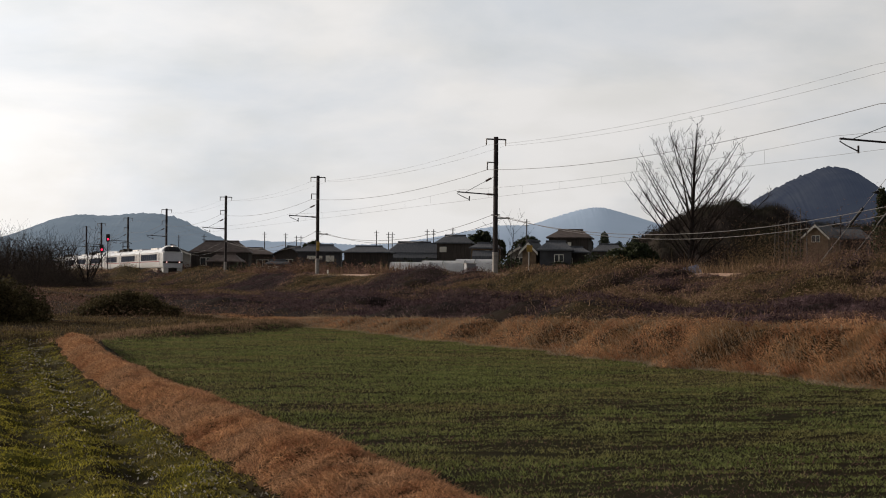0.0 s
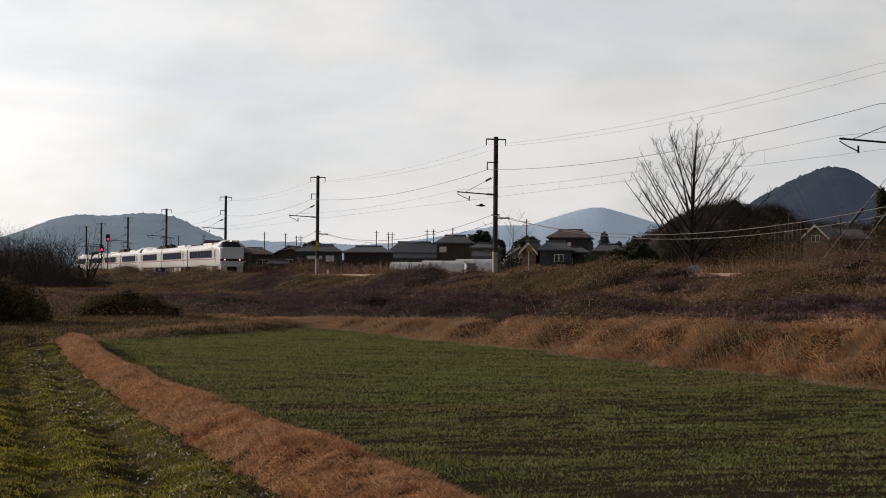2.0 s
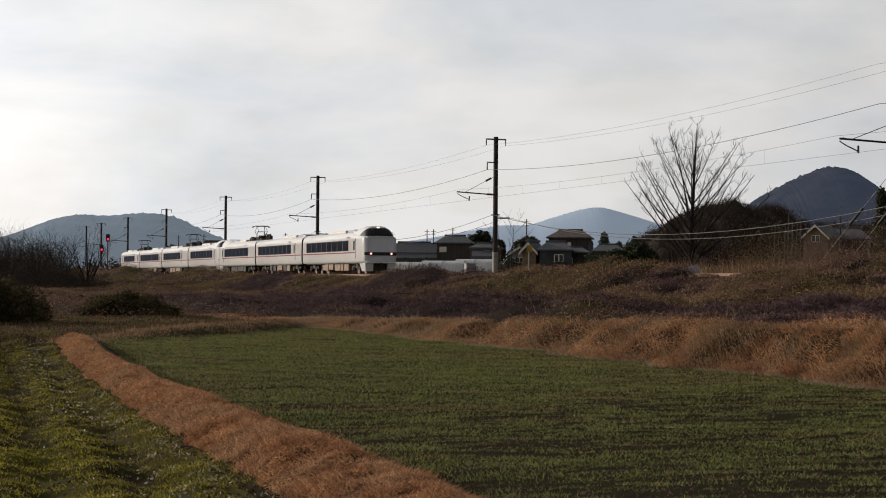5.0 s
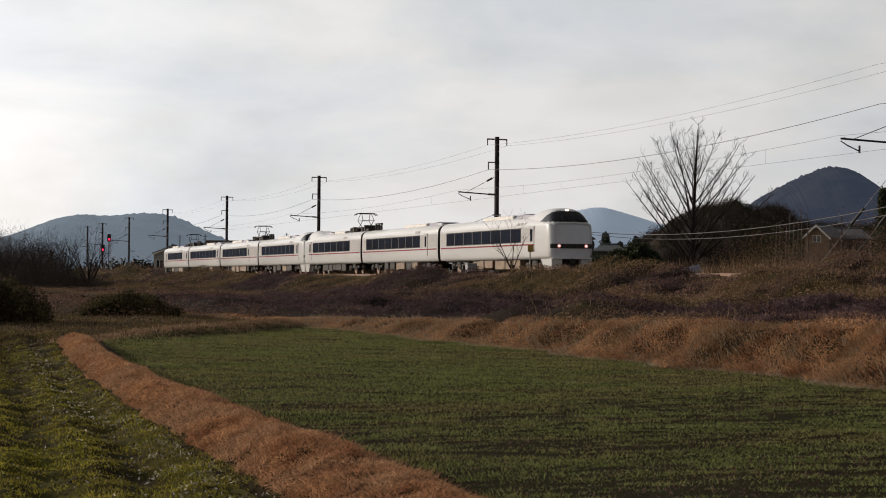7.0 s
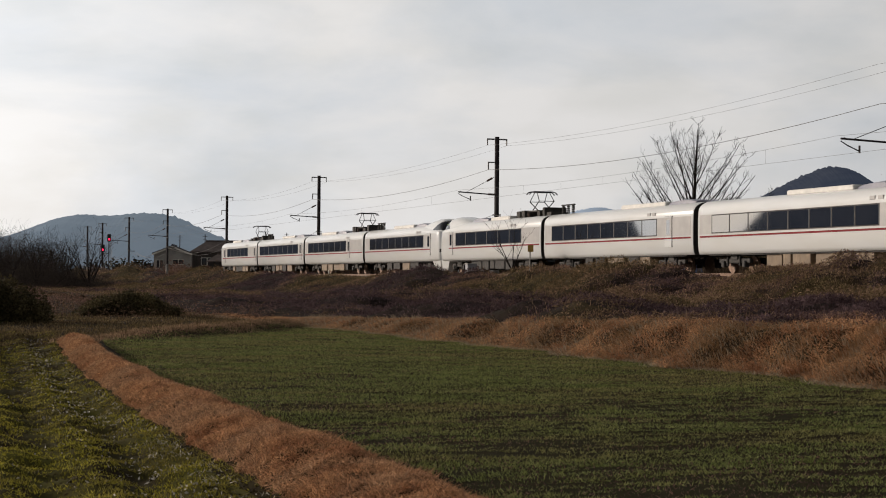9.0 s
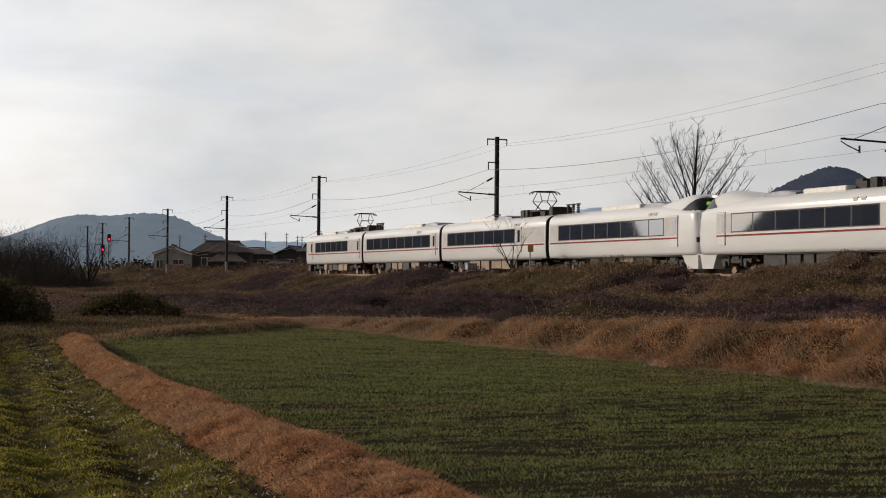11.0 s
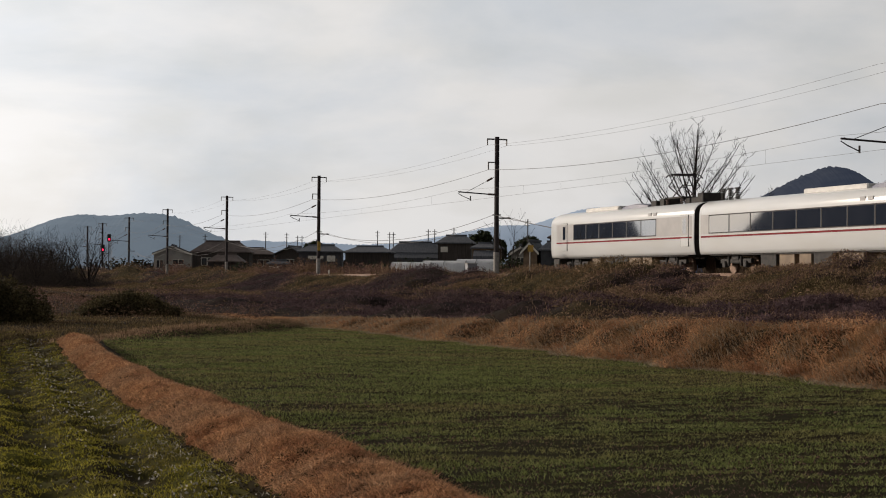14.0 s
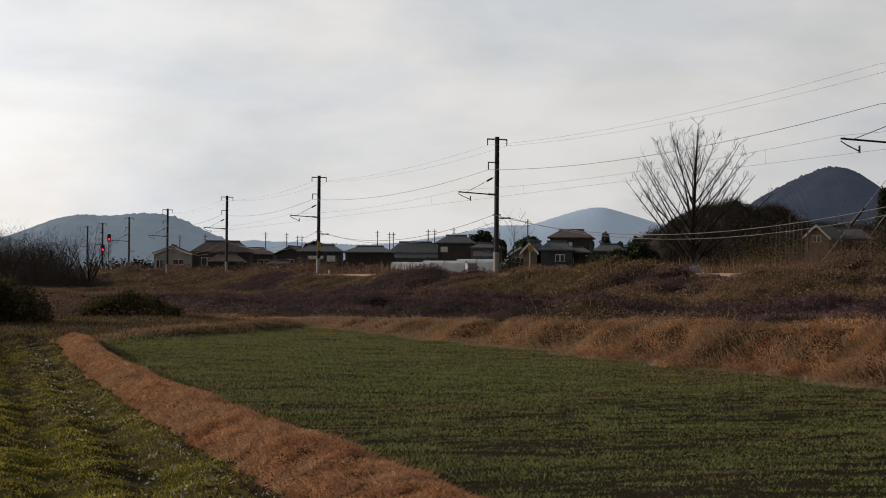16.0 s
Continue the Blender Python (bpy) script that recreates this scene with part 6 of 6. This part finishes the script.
def village():
    house(50.2, 295.8, 6.2, 8, 4.3, 1.2, -14, "plaster", "roof_tile", "front", [(1.0, 2.4, 1.9, 0.9, "dark"), (-2.1, 1.8, 1.2, 1.4, "dark")], "white-walled gabled house with grey roof", trim=True)
    house(50.9, 257.0, 8.4, 7, 4.1, 1.6, -16, "timber", "roof_rust", "side", [(-2.0, 2.0, 1.8, 1.2, "dark"), (1.6, 2.0, 1.8, 1.2, "dark")], "farmhouse with a broad brown hipped roof")
    house(47.8, 238.5, 4.4, 4, 2.6, 1.0, -20, "timber", "roof_rust", "side", [], "dark open-fronted shed below a farmhouse", name="shed")
    house(61.5, 287.0, 7.5, 7, 3.7, 1.1, -8, "timber", "roof_rust", "side", [(2, 1.6, 2.0, 1.2, "dark")], "low farmhouse with a weathered brown roof")
    house(66.5, 276.0, 5.0, 6, 3.3, 1.2, -30, "timber", "roof_tile", "front", [(0, 1.6, 1.6, 1.0, "dark")], "small dark gabled house among poles")
    house(51.9, 224.1, 3.0, 3, 2.1, 0.5, -14, "grey_wall", "roof_tile", "side", [(-0.6, 1.0, 1.4, 0.8, "pale")], "small grey storage hut behind the track", name="hut")
    house(57.2, 222.5, 5.6, 6, 3.5, 0.9, -17, "grey_wall", "roof_tile", "side", [(-0.6, 2.5, 2.0, 0.45, "pale"), (1.4, 2.2, 1.1, 0.8, "pale")], "dark shed with pale panels on its front", name="shed")
    house(60.0, 209.0, 5.4, 7, 3.1, 0.8, -22, "timber", "roof_tile", "side", [], "long dark barn with a low sheet roof", name="barn")
    house(68.6, 217.4, 7.0, 7, 2.9, 1.4, -14, "timber", "roof_tile", "side", [(-2, 1.2, 1.8, 1.2, "dark"), (2.0, 1.2, 1.8, 1.2, "dark")], "low farmhouse with a hipped grey tiled roof", lean_to=True)
    house(78.0, 236.5, 6.4, 7, 3.6, 0.9, -12, "timber", "roof_tile", "side", [(-1.4, 1.8, 1.8, 1.0, "dark")], "dark tiled village house")
    house(72.6, 212.5, 4.2, 6, 4.1, 1.0, -24, "timber", "roof_tile", "side", [(-1.3, 2.9, 0.9, 0.7, "pale")], "two-storey dark house with a pale window")
    house(70.6, 195.2, 3.4, 4, 3.2, 0.6, -22, "ochre", "roof_tile", "side", [(0.2, 2.1, 0.55, 0.8, "pale"), (1.0, 2.1, 0.55, 0.8, "pale")], "low ochre-walled house with pale panes", lean_to=True)
    house(71.0, 174.2, 3.3, 5, 2.7, 0.9, -24, "grey_wall", "roof_tile", "side", [(0.4, 1.4, 1.0, 0.8, "dark")], "low house with dark grey roof")
    house(69.0, 175.8, 1.5, 4, 2.7, 0.8, -34, "ochre", "roof_tile", "front", [], "pale gable end of a low house", trim=True)
    house(79.0, 189.3, 4.6, 6, 4.4, 0.95, -27, "timber", "roof_rust", "side", [(0.1, 3.1, 0.42, 0.75, "pale")], "two-storey dark timber house with a pale window")
    house(74.2, 176.8, 3.0, 4, 2.5, 0.6, -24, "timber", "roof_tile", "side", [(-0.6, 1.3, 1.0, 0.6, "dark")], "low tiled outbuilding with weathered boards")
    house(77.0, 200.7, 2.2, 5, 2.8, 0.7, -22, "plaster", "roof_tile", "front", [(0, 1.5, 1.0, 0.7, "dark")], "small pale gabled house", trim=True)
    house(91.2, 205.7, 3.6, 6, 3.2, 0.9, -28, "timber", "roof_tile", "side", [(-0.8, 1.8, 0.6, 0.6, "pale")], "dark house at the edge of the wood")
    house(120.3, 201.9, 3.2, 8, 5.4, 1.5, -44, "ochre", "roof_tile", "front", [(0, 4.6, 1.1, 0.9, "dark")], "house with ochre gable and pale bargeboards", trim=True)
    house(126.2, 205.5, 5.6, 6, 5.3, 1.4, -38, "timber", "roof_tile", "side", [], "dark tiled wing beside a gabled house")
    # greenhouse tunnels
    for k, (x, y, ln) in enumerate(((55.8, 178.0, 4.2), (59.2, 177.0, 4.6), (62.6, 176.3, 4.2))):
        t = new("greenhouse")
        t.matrix_basis = pose(x, y, float(height(x, y)) - 0.03, 0, 0, 62)
        rings = []
        for yy in (-ln / 2, 0, ln / 2):
            rings.append([(math.cos(math.pi * i / 10) * 1.75, yy, math.sin(math.pi * i / 10) ** 0.8 * 1.85) for i in range(11)])
        part("film", Build().loft(rings).mesh("film", M["film"], smooth=False), t)
        for yy in (-ln / 2 - 0.02, 0, ln / 2 + 0.02):
            part("hoop", Build().tube([(math.cos(math.pi * i / 10) * 1.77, yy, math.sin(math.pi * i / 10) ** 0.8 * 1.87) for i in range(11)], 0.03, 5).mesh("hoop", M["steel"]), t)
        tagged(t, "low white plastic greenhouse tunnel", "greenhouse", group="greenhouse tunnels")
    # far utility poles
    pole = new("utility_pole")
    part("post", Build().tube([(0, 0, -0.5), (0, 0, 7.4)], 0.10, 6, 0.07).mesh("post", M["pole"]), pole)
    part("crossarm", Build().box(-0.42, 0.42, -0.04, 0.04, 7.0, 7.07).box(-0.32, 0.32, -0.04, 0.04, 6.5, 6.56).mesh("crossarm", M["steel"]), pole)
    tagged(pole, "concrete utility pole with crossarms", "utility pole", group="village utility poles")
    spots = [(51.1, 295.6), (55.3, 294.9), (65.4, 292.8), (71.2, 301.7), (77.8, 320.7), (78.6, 320.5), (81.2, 278.4), (86.0, 287.4), (86.6, 287.2), (86.2, 266.4), (87.2, 266.1), (86.9, 255.6), (83.2, 214.4), (111.8, 183.6)]
    pole.matrix_basis = pose(*spots[0], float(height(*spots[0])), 0, 0, -18)
    for x, y in spots[1:]:
        copy_thing(pole, pose(x, y, float(height(x, y)), 0, 0, -20 + (x * 7) % 25))
    # pale dead trunks standing before the wood
    rr = random.Random(21)
    for k, x in enumerate((95.2, 95.7, 96.1, 96.4, 96.8, 97.2, 97.7, 98.4)):
        y = 170.0 - (x - 95.2) * 0.55
        up = rr.uniform(5.6, 7.6)
        t = new("dead_tree")
        t.matrix_basis = pose(x, y, float(height(x, y)))
        lx = rr.uniform(-0.35, 0.35)
        part("trunk", limbs_mesh("trunk", [(Vector((0, 0, -0.3)), Vector((lx * 0.5, 0, up * 0.5)), 0.09, 0.075), (Vector((lx * 0.5, 0, up * 0.5)), Vector((lx, 0, up)), 0.075, 0.03)], M["dead_wood"], 6), t)
        arms = [(Vector((lx * f, 0, up * f)), Vector((lx * f + rr.choice((-1, 1)) * rr.uniform(0.3, 0.9), 0, up * f + rr.uniform(0.1, 0.5))), 0.03, 0.012) for f in (0.62, 0.74, 0.85, 0.95)]
        for arm in arms:
            part("branch", limbs_mesh("branch", [arm], M["dead_wood"], 4), t)
        tagged(t, "pale dead tree trunk with stubs of branches", "tree", group="dead trees before the wood")
    # blue sheet beside the big tree
    b = Build()
    b.add([(-0.9, -0.3, 0.0), (0.9, -0.2, 0.25), (0.8, 0.5, 0.85), (-0.2, 0.5, 0.62), (-0.8, 0.3, 0.25)], [(0, 1, 2, 3, 4)])
    b.add([(-0.9, -0.3, -0.6), (0.9, -0.2, -0.6), (0.9, -0.2, 0.25), (-0.9, -0.3, 0.0)], [(0, 1, 2, 3)])
    tarp = new("tarpaulin", b.mesh("tarpaulin", M["blue_tarp"]))
    tarp.matrix_basis = pose(45.9, 92.0, 1.75)
    tagged(tarp, "pale blue tarpaulin over a heap by the track", "tarpaulin")


village()


def trees():
    big = new("bare_tree")
    big.matrix_basis = pose(48.8, 97.5, float(height(48.8, 97.5)))
    trunk, twigs = fan_branches(5)
    part("trunk", limbs_mesh("trunk", trunk, M["bark"], 6), big)
    part("crown", limbs_mesh("crown", twigs, M["twig"], 3), big, "short bare spurs and twigs along straight limbs")
    tagged(big, "tall leafless tree with a straight leader and upswept fan of limbs", "tree")
    # sapling in front of the track
    bare_tree(36.8, 97.1, 1.5, 8, 3.7, 1.8, 4, 3, "thin leaning bare sapling on the embankment", name="sapling", fan=0.9, kids=(3, 4), trunk_r=0.07, limb_from=0.25)
    rr = random.Random(4)
    # bare trees left of the track
    for k in range(9):
        x, y = 13.5 + k * 1.1 + rr.uniform(-0.5, 0.5), 205 + rr.uniform(-22, 22)
        bare_tree(x, y, 0.4, 40 + k, rr.uniform(5.0, 7.4), 3.0, 10, 3, "grey leafless tree in a thicket beside the line", fan=0.7, kids=(4, 6), trunk_r=0.14, limb_from=0.12)
    # evergreens in the village
    leafy_tree(56.8, 123.4, 1.2, [((0, 0, 1.5), (1.6, 1.6, 1.3)), ((1.2, 0.3, 1.2), (1.3, 1.2, 1.1)), ((-1.3, 0.2, 1.3), (1.2, 1.2, 1.1)), ((0.4, 0, 2.1), (1.1, 1.0, 0.8))], 9000, 51, "dense dark evergreen tree behind the track", 0.13)
    for k, (x, y, hh) in enumerate(((103.0, 240, 5.6), (105.3, 239.5, 6.6), (107.4, 239, 5.2), (109.6, 238, 6.0), (111.5, 238.5, 5.0))):
        leafy_tree(x, y, 1.6, [((0, 0, hh * 0.55), (1.0, 1.0, hh * 0.32)), ((0.2, 0.1, hh * 0.82), (0.6, 0.6, hh * 0.18))], 2200, 60 + k, "tall slender tree in the village, haze put into its grey-green leaves", 0.16, m="hazy_leaf")
    for k, (x, y, hh, q) in enumerate(((80.7, 226, 6.2, 2.0), (83.0, 226, 5.0, 1.6), (94.2, 242.6, 6.0, 2.2), (66.0, 262, 5.4, 1.5), (91.0, 238, 4.2, 1.6))):
        leafy_tree(x, y, 1.4, [((0, 0, hh * 0.6), (q, q, hh * 0.25)), ((0.5, 0, hh * 0.8), (q * 0.6, q * 0.6, hh * 0.18)), ((-0.7, 0, hh * 0.7), (q * 0.6, q * 0.6, hh * 0.2))], 4200, 70 + k, "round dark evergreen garden tree", 0.2)
    for k in range(30):
        x = 46.5 + k * 0.92 + rr.uniform(-0.3, 0.3)
        y = 232 - (x - 46.5) * 2.45 + rr.uniform(-3, 3)
        q = rr.uniform(1.0, 1.7)
        s = new("hedge_bush", leaves("hedge_bush", [(0, 0, q * 0.6), (q * 0.6, 0.2, q * 0.5)], [(q, q, q * 0.75), (q * 0.7, q * 0.7, q * 0.6)], 700, M["dark_leaf"], 90 + k, 0.14, 0.2))
        s.matrix_basis = pose(x, y, float(height(x, y)) - 0.05)
        tagged(s, "dark clipped garden shrub in the village", "shrub", group="village shrubs")
    leafy_tree(113.3, 177.0, 2.0, [((0, 0, 5.0), (1.1, 1.1, 3.2)), ((0, 0, 8.6), (0.6, 0.6, 1.9))], 2600, 77, "dark conical cedar tree", 0.16)
    # dark bushes at the far corner of the fields
    rng = np.random.default_rng(83)
    for k, (lo, hi, y, n, top, lab) in enumerate(((0.2, 5.5, 57.5, 28, 1.85, "dense dark bush at the field corner"), (8.2, 11.4, 68.0, 24, 1.15, "low dark spreading bush beside the field"))):
        c, sz = [], []
        for i in range(n):
            u = i / (n - 1)
            edge = 1 - abs(2 * u - 1) ** (3 if k == 0 else 2)
            q = top * (0.45 + 0.55 * edge) * rng.uniform(0.75, 1.0)
            c.append((lo + (hi - lo) * u + rng.normal(0, 0.1) - (lo + hi) / 2, rng.normal(0, 0.5), q * 0.45))
            sz.append((rng.uniform(0.35, 0.6), rng.uniform(0.4, 0.7), q * 0.6))
        b = new("bush", leaves("bush", c, sz, 34000 - 10000 * k, M["bush_leaf"], 81 + k, 0.045, 0.15))
        b.matrix_basis = pose((lo + hi) / 2, y, 0.0)
        tagged(b, lab, "bush")


trees()


def left_corner():
    """Dry scrub and rough grass beyond the far corner of the fields."""
    rng = np.random.default_rng(44)
    n = 1100
    y = rng.uniform(62, 190, n)
    x = rng.uniform(-6, 12, n) + 0.10 * y
    scrub("rough_scrub", x, y, rng.uniform(0.6, 1.4, n), rng.uniform(0.2, 0.75, n), 42, M["brush_brown"], 45, "rough brown scrub beyond the fields")
    n = 1500
    x = rng.uniform(-1.0, 14.5, n)
    y = cross_bank(np.maximum(x, 4.5)) + np.where(x < 5, rng.uniform(-0.5, 9, n), rng.normal(0.2, 1.0, n))
    clumps("path_grass", x, y, rng.uniform(0.2, 0.5, n), rng.uniform(0.03, 0.10, n), 26, M["brush_green"], 46, "short rough grass on the cross bank", "grass", width=0.010)
    n = 1500
    x = rng.uniform(1.5, 14.0, n)
    y = cross_bank(x) + 0.6 + rng.uniform(0, 1, n) ** 1.3 * 22
    clumps("rank_grass", x, y, rng.uniform(0.25, 0.6, n), rng.uniform(0.05, 0.17, n), 26, M["brush_green"], 53, "rank brown-green grass beyond the cross bank", "grass", width=0.014)
    n = 480
    x = rng.uniform(4.5, 14.5, n)
    y = cross_bank(x) - 0.5 + rng.normal(0, 0.8, n)
    clumps("path_straw", x, y, rng.uniform(0.2, 0.5, n), rng.uniform(0.05, 0.18, n), 22, M["tan_brush"], 50, "tan straw on the cross bank", "grass", width=0.010)


left_corner()


def far_hedges():
    """Brown hedges and copses between the village and the hills."""
    rng = np.random.default_rng(47)
    n = 420
    y = rng.uniform(310, 430, n)
    a = np.radians(rng.uniform(5.0, 34.0, n))
    x = y * np.tan(a)
    keep = x > 46
    x, y = x[keep], y[keep]
    n = len(x)
    scrub("copse", x, y, rng.uniform(1.5, 3.5, n), rng.uniform(1.6, 4.0, n), 110, M["far_wood"], 48, "brown leafless copses behind the village", "copse", leaf=0.055, flat=0.6)
    n = 360
    x, y = rng.uniform(9, 23.5, n), rng.uniform(175, 235, n)
    scrub("thicket", x, y, rng.uniform(1.0, 2.0, n), rng.uniform(0.5, 1.0, n) * np.interp(x * 200 / y, [9, 14, 19, 22, 24], [5.6, 6.2, 6.4, 4.0, 2.0]), 330, M["grey_twigs"], 49, "grey-brown leafless thicket beside the line", "thicket", leaf=0.036, flat=0.12)


far_hedges()


# ---- bird ----
def make_bird():
    b = new("bird")
    body = Build().loft([[(r * math.cos(2 * math.pi * k / 8), y, r * 0.9 * math.sin(2 * math.pi * k / 8)) for k in range(8)] for y, r in ((-0.16, 0.01), (-0.10, 0.035), (0.0, 0.05), (0.10, 0.03), (0.22, 0.012))])
    part("body", body.mesh("body", M["black"]), b)
    for s in (-1, 1):
        w = Build().loft([[(s * x, -0.06 + a, 0.0 + z), (s * x, 0.07 + c, 0.0 + z), (s * x, 0.07 + c, 0.012 + z), (s * x, -0.06 + a, 0.012 + z)] for x, a, c, z in ((0.02, 0, 0, 0), (0.14, 0.0, 0.0, 0.06), (0.28, 0.06, -0.01, 0.05))])
        part("wing", w.mesh("wing", M["black"]), b)
    return tagged(b, "small dark bird flying over the fields", "bird")


BIRD = make_bird()


motions()
